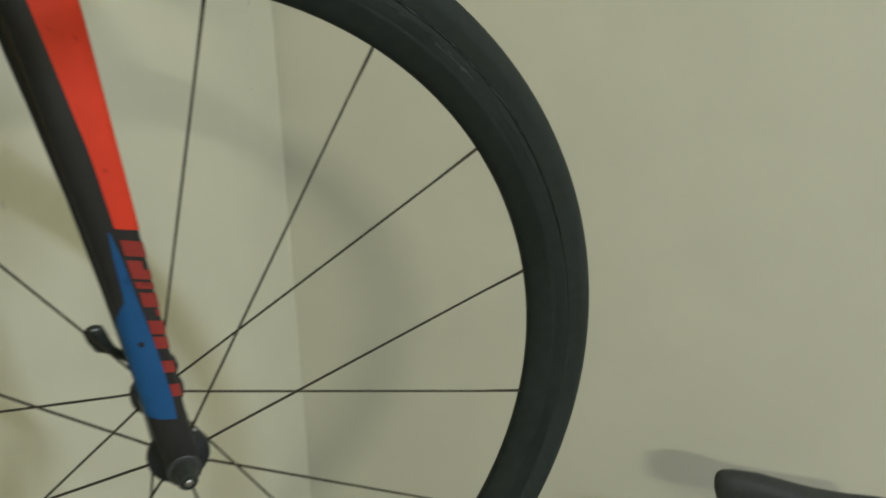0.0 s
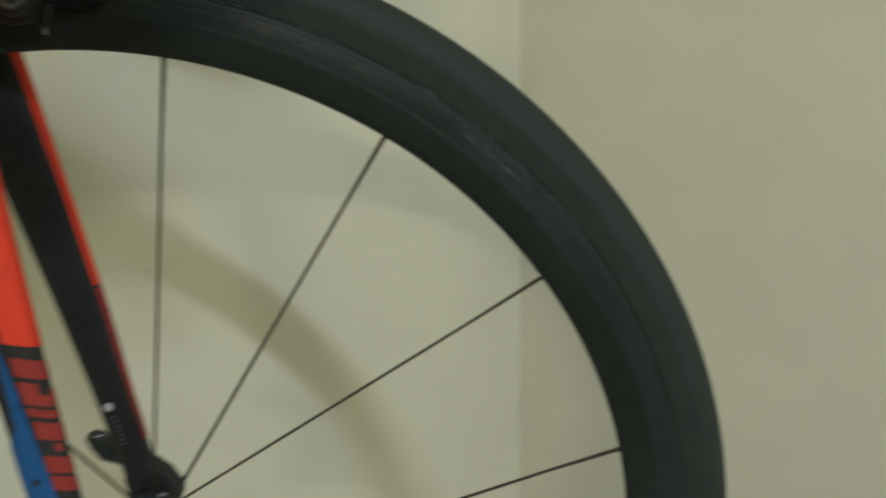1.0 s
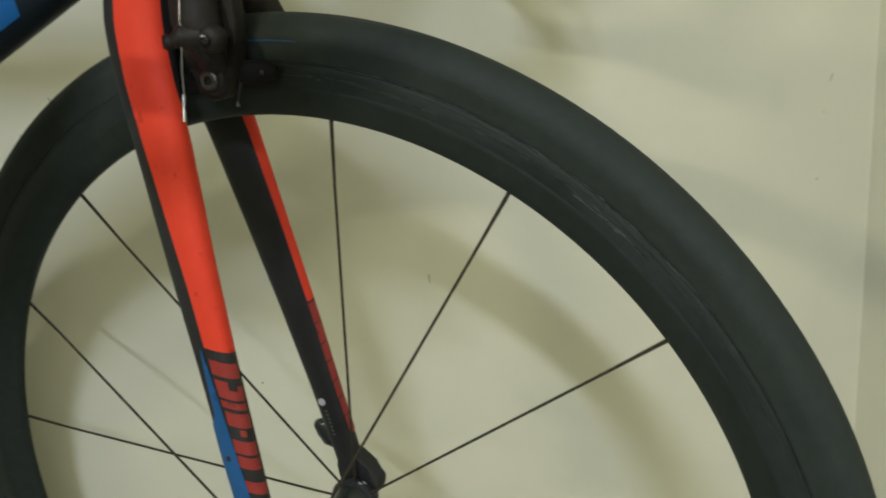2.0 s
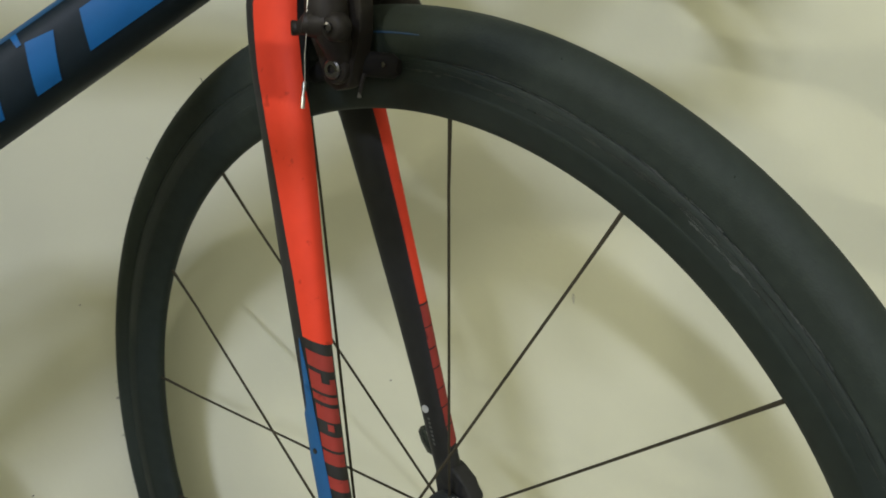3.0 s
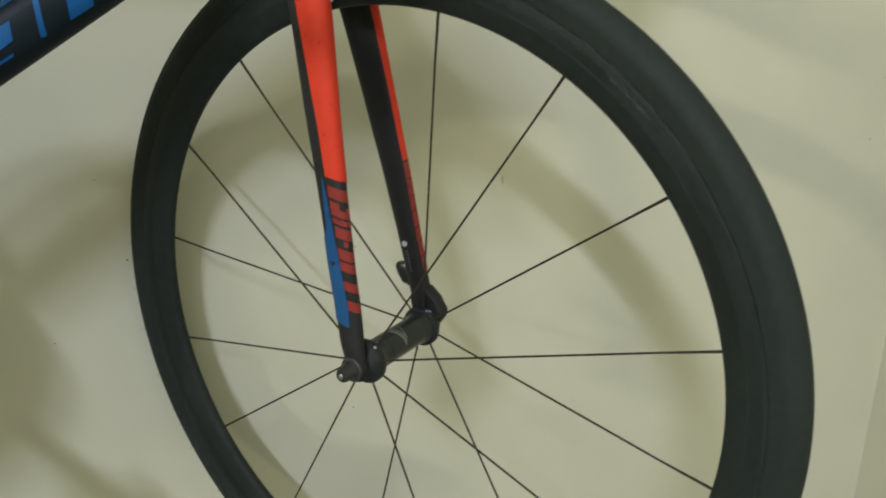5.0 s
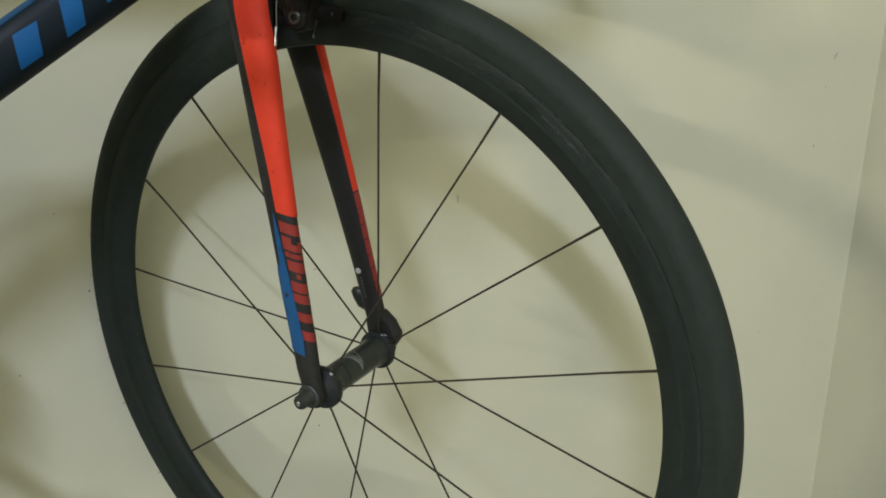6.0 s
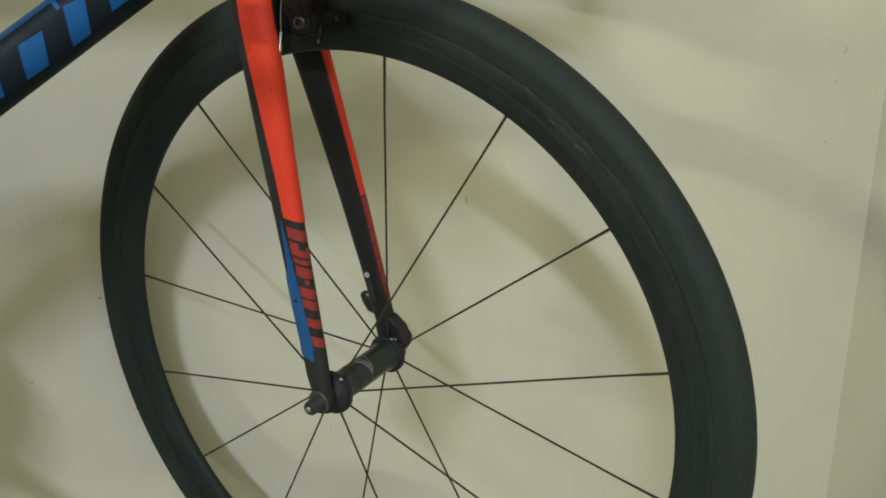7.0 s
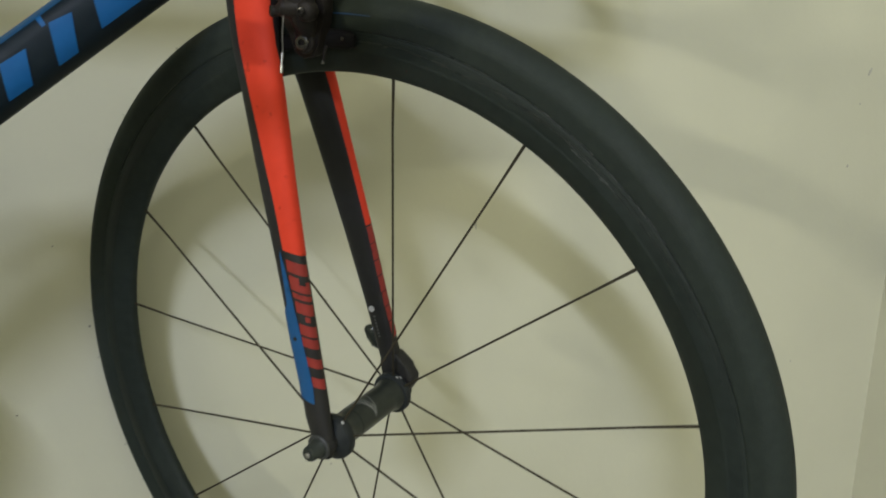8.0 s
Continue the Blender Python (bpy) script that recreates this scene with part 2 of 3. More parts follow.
wall("wall_north", ROOM_X, WALL_X, WALL_Y, WALL_Y + 0.12, "cream painted plaster wall with faint scuffs behind the bicycle")
wall("wall_east", WALL_X, WALL_X + 0.12, ROOM_Y, WALL_Y + 0.12, "cream painted plaster wall, darkened for shade, meeting at the corner", SHADED_EAST_PAINT)
wall("wall_west", ROOM_X - 0.12, ROOM_X, ROOM_Y, WALL_Y + 0.12, "plain cream panelled wall", SOUTH_PAINT)
wall("wall_south", ROOM_X, WALL_X, ROOM_Y - 0.12, ROOM_Y, "plain cream panelled wall", SOUTH_PAINT)
# an unseen stub of wall, added to keep the wall lamp off the left
wall("wall_lamp_block", -1.50, -1.36, -0.72, WALL_Y, "plain cream wall stub, added unseen to block the wall lamp")


def blot(x, z, w, h, lean=0.0, seed=0):
    """A small uneven smudge on the wall behind the bicycle."""
    rng = random.Random(seed)
    rings = []
    for depth, grow in ((0.0002, 1.0), (-0.0003, 0.75)):
        ring = []
        rng.seed(seed)
        for k in range(10):
            t = 2 * math.pi * k / 10
            r = rng.uniform(0.6, 1.15) * grow
            dx, dz = w * r * math.cos(t), h * r * math.sin(t)
            ring.append((x + dx * math.cos(lean) - dz * math.sin(lean), WALL_Y + depth, z + dx * math.sin(lean) + dz * math.cos(lean)))
        rings.append(ring)
    return loft(rings)


north = bpy.data.objects["wall_north"]
for n, (x, z, w, h, lean, mat) in enumerate(((0.024, 1.319, 0.0012, 0.0014, 0.3, SMUDGE), (0.032, 1.117, 0.0010, 0.0018, 0.2, SMUDGE), (-0.299, 1.214, 0.0012, 0.0012, 0, SMUDGE), (-0.256, 1.392, 0.0011, 0.0010, 0, SMUDGE),
                                              (-0.225, 1.306, 0.0018, 0.0016, 0, SMUDGE), (0.203, 1.401, 0.0016, 0.0060, 0.1, FAINT),
                                              (0.772, 1.600, 0.0022, 0.0080, -0.4, FAINT), (0.762, 1.556, 0.0018, 0.0022, 0, FAINT), (0.755, 1.471, 0.0022, 0.0026, 0, FAINT), (0.700, 1.190, 0.0018, 0.0014, 0, FAINT))):
    part("smudge", blot(x, z, w, h, lean, n), mat, north)


# ---- ceiling light ----
lamp = thing("ceiling_light", LAMP_A + Vector((0, 0, 0.09)), "long white batten ceiling light with a glowing tube", "ceiling light")
part("housing", box(LAMP_A.x - 0.045, LAMP_A.x + 0.045, LAMP_A.y - 0.64, LAMP_A.y + 0.64, LAMP_A.z + 0.045, ROOM_Z, 0.008), LAMP_METAL, lamp)
part("tube", pipe([LAMP_A + Vector((0, y, 0.028)) for y in (-0.6, 0, 0.6)], 0.013, 16), LAMP_WHITE, lamp, "glowing white tube")
for y in (-0.61, 0.61):
    part("tube_holder", box(LAMP_A.x - 0.018, LAMP_A.x + 0.018, LAMP_A.y + y - 0.012, LAMP_A.y + y + 0.012, LAMP_A.z + 0.008, LAMP_A.z + 0.05, 0.003), LAMP_METAL, lamp)
lamp = thing("wall_light", (ROOM_X, LAMP_B.y, LAMP_B.z), "short white batten light with a warm tube on the wall", "wall light")
part("housing", box(ROOM_X, ROOM_X + 0.040, LAMP_B.y - 0.29, LAMP_B.y + 0.29, LAMP_B.z - 0.045, LAMP_B.z + 0.045, 0.008), LAMP_METAL, lamp)
part("tube", pipe([(ROOM_X + 0.057, LAMP_B.y + y, LAMP_B.z) for y in (-0.25, 0, 0.25)], 0.013, 16), LAMP_WARM, lamp, "glowing warm white tube")
for y in (-0.26, 0.26):
    part("tube_holder", box(ROOM_X + 0.036, ROOM_X + 0.076, LAMP_B.y + y - 0.012, LAMP_B.y + y + 0.012, LAMP_B.z - 0.018, LAMP_B.z + 0.018, 0.003), LAMP_METAL, lamp)

# ---- bicycle ----
bike = thing("bicycle", HUB - Vector((0, 0, 0.336)), "black road bicycle with red fork, front wheel turned against the wall", "bicycle")

# front wheel: deep rim, tyre, hub, sixteen radial spokes
SPOKE_FROM = 18.0
rim_side = [(0.280, 0.0), (0.2804, -0.0022), (0.2818, -0.0041), (0.285, -0.0062), (0.290, -0.0089), (0.2955, -0.0113), (0.2975, -0.0122), (0.2985, -0.0121), (0.3080, -0.0121), (0.3096, -0.0120), (0.3103, -0.0116), (0.3106, -0.0109), (0.3106, -0.0070)]
rim_profile = rim_side + [(r, -y) for r, y in rim_side[:0:-1]]
wheel = part("front_wheel", ring_sweep(rim_profile, 192), RIM_BLACK, bike, "deep black rim of the front wheel", WHEEL)
tyre_profile = [(0.3092, -0.0095), (0.3100, -0.0115), (0.3112, -0.0122), (0.3130, -0.0126)]
for k in range(21):
    a = radians(-108 + 216 * k / 20)
    tyre_profile.append((0.3228 + 0.0134 * math.cos(a), 0.0143 * math.sin(a)))
tyre_profile += [(0.3130, 0.0126), (0.3112, 0.0122), (0.3100, 0.0115), (0.3092, 0.0095)]
for s_ in (-1, 1):
    track = [(0.2988, s_ * 0.01225), (0.3012, s_ * 0.01245), (0.3058, s_ * 0.01245), (0.3074, s_ * 0.01225), (0.3074, s_ * 0.0118), (0.2988, s_ * 0.0118)]
    part("brake_track", ring_sweep(track, 192), TRACK_BLACK, wheel, "worn glossy brake track on the rim", WHEEL)
part("tyre", ring_sweep(tyre_profile, 192), RUBBER, wheel, "slick black road tyre", WHEEL)


def whiskers():
    """Fine moulding hairs left standing on the tread."""
    rng = random.Random(4)
    bms = []
    for k in range(44):
        t = 2 * math.pi * (k + rng.uniform(-0.1, 0.1)) / 44
        for s in (-1, 1):
            a = radians(s * 52)
            r0, y0 = 0.3228 + 0.0132 * math.cos(a), 0.0142 * math.sin(a)
            ln = rng.uniform(0.0012, 0.0045) if math.cos(t) < -0.2 else rng.uniform(0.0004, 0.001)
            p = Vector((r0 * math.cos(t), y0, r0 * math.sin(t)))
            d = Vector((math.cos(t), 0.35 * s + rng.uniform(-0.4, 0.4), math.sin(t))).normalized()
            bms.append(pipe([p, p + d * ln], [0.00035, 0.0002], 4))
    return join(*bms)


tagged(part("tread_hairs", whiskers(), RUBBER, wheel, "fine rubber moulding hairs", WHEEL), kind="stuff")
part("tyre_stripe", arc_strip(0.3222, -0.0143, 87.9, 99.0, 0.0009, 0.0002), DIM_BLUE, wheel, "thin blue line on the tyre", WHEEL)


def rim_streak(a0, a1, r0, r1, wide, seed, y=-0.01250):
    """A broken, ragged streak along the rim from angle a0 to a1, drifting from radius r0 to r1."""
    rng = random.Random(seed)
    bms, t = [], a0
    while t < a1:
        ln = rng.uniform(0.5, 3.2)
        n = max(3, int(ln / 0.16))
        rings, w, off = [], rng.uniform(0.2, 0.8), rng.uniform(-0.6, 0.6) * wide
        for k in range(n + 1):
            ang = t + ln * k / n
            r = r0 + (r1 - r0) * (ang - a0) / (a1 - a0) + off
            w = min(1.0, max(0.12, w + rng.uniform(-0.4, 0.4)))
            h = 0.5 * wide * w * min(1.0, 4 * (k + 0.1) / n, 4 * (n - k + 0.1) / n)
            c, s = math.cos(radians(ang)), math.sin(radians(ang))
            lo, hi = r - h * rng.uniform(0.5, 1.3), r + h * rng.uniform(0.5, 1.3)
            rings.append([(lo * c, y + 0.0003, lo * s), (hi * c, y + 0.0003, hi * s), (hi * c, y - 0.0001, hi * s), (lo * c, y - 0.0001, lo * s)])
        bms.append(loft(rings))
        t += ln * rng.uniform(0.45, 1.25)
    return join(*bms)


# worn scuffs, and the track's sheen laid on as pale streaks
#  from, to, radius at both, width, material
for n, (a0, a1, r0, r1, wide, mat) in enumerate(((48, 56, 0.3047, 0.3036, 0.0011, SCUFF_SHEEN), (50, 57.5, 0.3040, 0.3058, 0.0008, SCUFF_SHEEN), (38, 50, 0.3062, 0.3046, 0.0008, FAINT_SCUFF_SHEEN), (46, 58, 0.3072, 0.3064, 0.0007, FAINT_SCUFF_SHEEN), (57, 66, 0.3062, 0.3048, 0.0009, FAINT_SCUFF_SHEEN),
                                                 (61, 75, 0.3058, 0.3034, 0.0013, FAINT_SCUFF_SHEEN), (76, 93, 0.3042, 0.3042, 0.0015, FAINT_SCUFF_SHEEN), (24, 38, 0.3056, 0.3060, 0.0005, FAINT_SCUFF_SHEEN))):
    part("scuff_sheen", rim_streak(a0, a1, r0, r1, wide, n), mat, wheel, "pale ragged scuffing worn along the rim, with painted sheen", WHEEL)
# highlight on the rim's lip, painted as thin pale lines beside the tyre
for n, (a0, a1, wide, mat) in enumerate(((22, 42, 0.0004, FAINT_SCUFF_SHEEN), (42, 62, 0.0008, SCUFF_SHEEN), (60, 82, 0.0005, SCUFF_SHEEN), (122, 148, 0.0004, FAINT_SCUFF_SHEEN))):
    part("scuff_sheen", rim_streak(a0, a1, 0.3108, 0.3108, wide, 20 + n, -0.01240), mat, wheel, "thin pale line painted as a highlight along the tyre's edge", WHEEL)

FLANGE = (-0.0400, 0.0385)
spoke_mesh = []
for y in FLANGE:
    spoke_mesh.append(finish(pipe([(0.013, y, 0), (0.020, y * 0.985, 0), (0.03, y * 0.94, 0), (0.24, y * 0.13, 0), (0.2795, y * 0.005, 0), (0.2825, 0, 0)],
                                  [0.0010, 0.0009, 0.00088, 0.00088, 0.0012, 0.0017], 8), "spoke", SPOKE_BLACK))
SPOKE_LEAN = {1: 0.3, 4: 0.12, 5: -0.6, 6: 0.48, 7: -0.18, 8: 0.16, 9: -0.93, 15: 0.34}
for k in range(16):
    part("spoke", spoke_mesh[k % 2], SPOKE_BLACK, wheel, "", WHEEL @ Matrix.Rotation(-radians(SPOKE_FROM + 22.5 * k + SPOKE_LEAN.get(k, 0)), 4, "Y"))

barrel = [(-0.040, 0.0155), (-0.0355, 0.0155), (-0.033, 0.0142), (-0.029, 0.0133), (-0.026, 0.0131), (-0.0205, 0.0131), (-0.0203, 0.0126), (-0.0195, 0.0126), (-0.0193, 0.0131), (0.026, 0.0131), (0.031, 0.0136), (0.0345, 0.0150), (0.0400, 0.0150)]
hub = part("hub", turned(barrel, (0, 0, 0), (0, 1, 0), 48), HUB_BLACK, wheel, "black alloy hub with wide flanges", WHEEL)
near_flange = [(-0.050, 0.0085), (-0.049, 0.0105), (-0.0465, 0.0150), (-0.0455, 0.0180), (-0.0435, 0.0190), (-0.0390, 0.0190), (-0.0378, 0.0182), (-0.0372, 0.0150)]
far_flange = [(0.0355, 0.0145), (0.0362, 0.0172), (0.0378, 0.0182), (0.0415, 0.0182), (0.0430, 0.0172), (0.0440, 0.0140), (0.046, 0.0100), (0.049, 0.0085)]
for rim_line in (near_flange, far_flange):
    part("flange", turned(rim_line, (0, 0, 0), (0, 1, 0), 48), FLANGE_BLACK, wheel, "dull black spoke flange", WHEEL)
part("axle_washer", turned([(0.0, 0.0098), (0.0006, 0.0104), (0.0018, 0.0104), (0.0024, 0.0098), (0.0024, 0.0080), (0.0018, 0.0078)], (0, -0.0592, 0), (0, -1, 0), 32), WASHER, wheel, "grey steel washer ring", WHEEL)
part("axle_nut", turned([(0.0, 0.0078), (0.0022, 0.0080), (0.0040, 0.0066), (0.0120, 0.0062), (0.0135, 0.0052), (0.0138, 0.0030), (0.0100, 0.0026)], (0, -0.0600, 0), (0, -1, 0), 24), HUB_BLACK, wheel, "tapered black axle nut", WHEEL)
part("axle_tip", turned([(0.0, 0.0024), (0.004, 0.0024), (0.0046, 0.0016)], (0, -0.0705, 0), (0, -1, 0), 14), STEEL, wheel, "bright steel axle tip", WHEEL)


def hub_line(points, wide, lift=0.00022):
    """A printed line round the hub's barrel through (across, angle) points."""
    rings = []
    col = list(zip(*points))
    n = 18
    for i in range(n + 1):
        f = (len(points) - 1) * i / n
        y, t = (float(np.interp(f, range(len(points)), c)) for c in col)
        w = wide * (0.4 + 0.6 * math.sin(math.pi * (i + 0.5) / (n + 1)))
        t, d = radians(t), 0.5 * w / 0.0131
        rings.append([(r * math.cos(t + e), y + u, r * math.sin(t + e)) for r, e, u in ((0.0131 + lift, -d, -w / 2), (0.0131 + lift, d, w / 2), (0.0130, d, w / 2), (0.0130, -d, -w / 2))])
    return loft(rings)


SWIRL = (((0.0054, 121), (0.0040, 92), (0.0018, 63), (0.0010, 35), (-0.0021, 9)), ((-0.0100, 113), (-0.0060, 75), (-0.0030, 42), (-0.0022, 12)), ((-0.0036, 105), (-0.0018, 72), (-0.0002, 45), (-0.0016, 20)), ((-0.0068, 108), (-0.0042, 72), (-0.0018, 40), (-0.0018, 16)))
for n, line in enumerate(SWIRL):
    part("hub_print", hub_line(line, 0.0009 if n == 0 else 0.0007), PALE_PRINT, wheel, "pale swirl line printed on the hub", WHEEL)
for y, t in ((0.0378, 72), (0.0405, 66)):
    part("hub_mark", hub_line(((y, t + 4), (y + 0.0006, t - 4)), 0.0010, 0.0054), WHITE_MARK, wheel, "short white mark beside the flange", WHEEL)
# glint on the near flange, painted as a raised white dot
spot = Matrix.Rotation(-radians(60), 4, "Y") @ Vector((0.0184, -0.0425, 0))
part("flange_glint", turned([(0, 0.0016), (0.0005, 0.0015), (0.0008, 0.0008)], spot, (spot.x, 0, spot.z), 14), WHITE_MARK, wheel, "small white dot painted as a glint on the flange", WHEEL)

# fork: two blades that taper from the crown to the dropouts
#        height, centre, half chord, aside, half thickness
LOW = ((-0.0105, 0.0015, 0.0060, 0.0540, 0.0050), (-0.006, 0.0010, 0.0090, 0.0540, 0.0058), (0.006, -0.0010, 0.0100, 0.0538, 0.0064))
BLADE = {-1: LOW + ((0.020, -0.0053, 0.0108, 0.0536, 0.0068), (0.050, -0.0124, 0.0114, 0.0514, 0.0068), (0.080, -0.0194, 0.0119, 0.0511, 0.0068), (0.110, -0.0263, 0.0124, 0.0497, 0.0069), (0.140, -0.0334, 0.0131, 0.0482, 0.0070), (0.200, -0.0488, 0.0155, 0.0440, 0.0079),
                    (0.260, -0.0644, 0.0182, 0.0383, 0.0085), (0.295, -0.0743, 0.0196, 0.0342, 0.0100), (0.315, -0.0800, 0.0206, 0.0297, 0.0118), (0.330, -0.0836, 0.0203, 0.0266, 0.0132), (0.345, -0.0860, 0.0193, 0.0225, 0.0143), (0.370, -0.0935, 0.0200, 0.0140, 0.0160)),
         1: LOW + ((0.020, -0.0085, 0.0098, 0.0520, 0.0070), (0.080, -0.0235, 0.0113, 0.0470, 0.0064), (0.140, -0.0382, 0.0142, 0.0412, 0.0056), (0.200, -0.0550, 0.0167, 0.0362, 0.0058),
                   (0.260, -0.0731, 0.0190, 0.0324, 0.0076), (0.295, -0.0850, 0.0208, 0.0300, 0.0100), (0.335, -0.0950, 0.0235, 0.0250, 0.0135), (0.370, -0.1020, 0.0255, 0.0140, 0.0160))}


def blade(h, turn, side, lift=0.0):
    """A point of a blade's skin at height h; turn 0 is its front edge, 90 its outer face, 180 its rear."""
    col = list(zip(*BLADE[side]))
    cx, hc, ya, ht = (float(np.interp(h, col[0], c)) for c in col[1:])
    c, s = math.cos(radians(turn)), math.sin(radians(turn))
    e = 0.82
    x = cx + (hc + lift) * math.copysign(abs(c) ** e, c)
    y = ya + (ht + lift) * math.copysign(abs(s) ** e, s)
    return (x, side * y, h)


def blade_patch(side, rows, lift=0.0006, steps=14):
    """A painted field on a blade: rows of (height, from turn, to turn, slant)."""
    rings = []
    for h, t0, t1, slant in rows:
        rings.append([blade(h + slant * k / steps, t0 + (t1 - t0) * k / steps, side, lift) for k in range(steps + 1)])
    return loft(rings, closed=False, caps=False)


heights = [-0.0105 + 0.3805 * k / 60 for k in range(61)]
crown = turned([(-0.006, 0.020), (0.0, 0.0265), (0.012, 0.0285), (0.022, 0.0280), (0.024, 0.0255)], (-0.1015, 0, 0.352), (-0.192, 0, 0.9814), 40)
near_skin = loft([[blade(h, 360 * k / 40, -1) for k in range(40)] for h in heights])
far_skin = loft([[blade(h, 360 * k / 40, 1) for k in range(40)] for h in heights])
fork = part("fork", join(near_skin, far_skin, crown), FORK_BLACK, bike, "black carbon fork with red and blue paint", WHEEL)
# printed bars on the lower blades: top, bottom, from turn, to turn
BARS = ((0.1435, 0.1345, -8, 84), (0.1345, 0.1270, 46, 83), (0.1300, 0.1270, -8, 14), (0.1270, 0.1212, -8, 82), (0.1195, 0.1155, -8, 80), (0.1132, 0.1045, -8, 76), (0.1045, 0.1005, 20, 44),
        (0.0962, 0.0878, -8, 75), (0.0862, 0.0788, -8, 73), (0.0708, 0.0632, -8, 69), (0.0556, 0.0474, -2, 64))
FAR_BARS = ((0.1475, 0.1333, -34, 84), (0.1326, 0.1186, -33, 82), (0.1178, 0.1050, -32, 78), (0.1042, 0.0905, -30, 76), (0.0898, 0.0775, -28, 74), (0.0768, 0.0640, -25, 70), (0.0632, 0.0490, -22, 62))
for side, inner, outer in ((-1, -38, 97), (1, -34, 104)):
    top = []
    for k in range(41):
        h = 0.1490 + 0.2210 * k / 40
        limit = float(np.interp(h, (0.235, 0.255, 0.275, 0.296, 0.32), (inner, -32, -14, 2, 11))) if side < 0 else inner
        rear = float(np.interp(h, (0.149, 0.180, 0.200, 0.230, 0.262, 0.300, 0.345), (87, 88, 90, 95, 101, 102, 96))) if side < 0 else outer
        top.append((h, limit, rear, 0.005 * (1 - k / 40)))
    part("red_panel", blade_patch(side, top), RED, fork, "bright orange-red painted blade front", WHEEL)
    for z1, z0, t0, t1 in BARS if side < 0 else FAR_BARS:
        rows = [(z0 + (z1 - z0) * k / 3, t0, t1, 0.0042 * (t1 - t0) / 90) for k in range(4)]
        part("decal_bar", blade_patch(side, rows, 0.0006, 10), RED_DIM, fork, "dull red printed bar", WHEEL)
blue_rows = []
EDGE_H = (0.030, 0.036, 0.050, 0.075, 0.090, 0.095, 0.104, 0.112, 0.139, 0.152)
REAR, FRONT = (184, 184, 184, 184, 184, 176, 138, 107, 102, 97), (72, 70, 66, 71, 76, 78, 81, 84, 90, 94)
for k in range(41):
    h = 0.152 - 0.116 * k / 40
    blue_rows.append((h, float(np.interp(h, EDGE_H, FRONT)), float(np.interp(h, EDGE_H, REAR)), 0.004 if h < 0.06 else 0.0))
part("blue_panel", blade_patch(-1, blue_rows, 0.0007, 10), DULL_BLUE, fork, "cobalt blue tapering panel on the blade", WHEEL)
rivet = Vector(blade(0.086, 98, -1, 0.0005))
part("rivet", turned([(0, 0.0018), (0.0006, 0.0016), (0.0008, 0.0006)], rivet, (0, -1, 0), 12), FORK_BLACK, fork, "small dark rivet", WHEEL)
badge = Vector(blade(0.073, 262, 1, 0.0004))
part("badge", turned([(0, 0.0027), (0.0004, 0.0027), (0.0005, 0.0024)], badge, (0.1, -1, 0), 20), WHITE_MARK, fork, "small round white badge", WHEEL)
for k in range(7):
    h = 0.0672 - 0.0030 * k
    rows = [(h, 263, 270, 0.0), (h - 0.0016, 263, 270, 0.0)]
    part("print_bar", blade_patch(1, rows, 0.0005, 4), GREY_MARK, fork, "tiny grey printed bar", WHEEL)
# dropouts, and the lever of the quick release folded up behind the wall-side blade
near_tip = turned([(0, 0.0085), (0.002, 0.0100), (0.011, 0.0103), (0.013, 0.0092)], (0.0, -0.0465, 0.0), (0, -1, 0), 28)
part("dropout", near_tip, FORK_BLACK, fork, "", WHEEL)
far_tip = plate(((-0.0165, 0.036), (-0.0014, 0.0340), (0.0080, 0.0255), (0.0162, 0.0165), (0.0155, 0.0090), (0.0100, 0.0010), (0.0045, -0.0080), (-0.0050, -0.0095), (-0.0110, -0.0030), (-0.0140, 0.0080), (-0.0185, 0.0200)), 0.0452, 0.0585, 0.0025)
part("dropout", far_tip, FORK_BLACK, fork, "angular black dropout plate", WHEEL)
lever = pipe([(0.0, 0.066, 0.0), (-0.012, 0.068, 0.012), (-0.026, 0.064, 0.024), (-0.0325, 0.061, 0.0300), (-0.0360, 0.0600, 0.0365), (-0.0388, 0.0595, 0.0430), (-0.0395, 0.0590, 0.0452)], [0.0040, 0.0034, 0.0036, 0.0066, 0.0072, 0.0068, 0.0042], 14, 0.6, Vector((0, 1, 0)))
part("release_lever", lever, HUB_BLACK, fork, "black quick-release lever folded up", WHEEL)

# rim brake that bridges the tyre in front of the crown
arch = [(-0.036, -0.0262, 0.296), (-0.034, -0.0264, 0.306), (-0.033, -0.0268, 0.320), (-0.034, -0.0255, 0.331), (-0.037, -0.0195, 0.340), (-0.041, -0.0100, 0.3455), (-0.043, 0.0, 0.3475),
        (-0.041, 0.0100, 0.3455), (-0.037, 0.0195, 0.340), (-0.034, 0.0255, 0.331), (-0.033, 0.0268, 0.320), (-0.036, 0.0262, 0.300)]
brake = part("brake_caliper", pipe(arch, [0.0066, 0.0080, 0.0088, 0.0100, 0.0122, 0.0140, 0.0146, 0.0140, 0.0122, 0.0100, 0.0085, 0.0066], 20), CALIPER, bike, "dark grey rim brake caliper over the tyre", WHEEL)
part("mount", pipe([(-0.043, 0, 0.358), (-0.060, 0, 0.364), (-0.090, 0, 0.368)], [0.012, 0.016, 0.019], 20), CALIPER, brake, "", WHEEL)
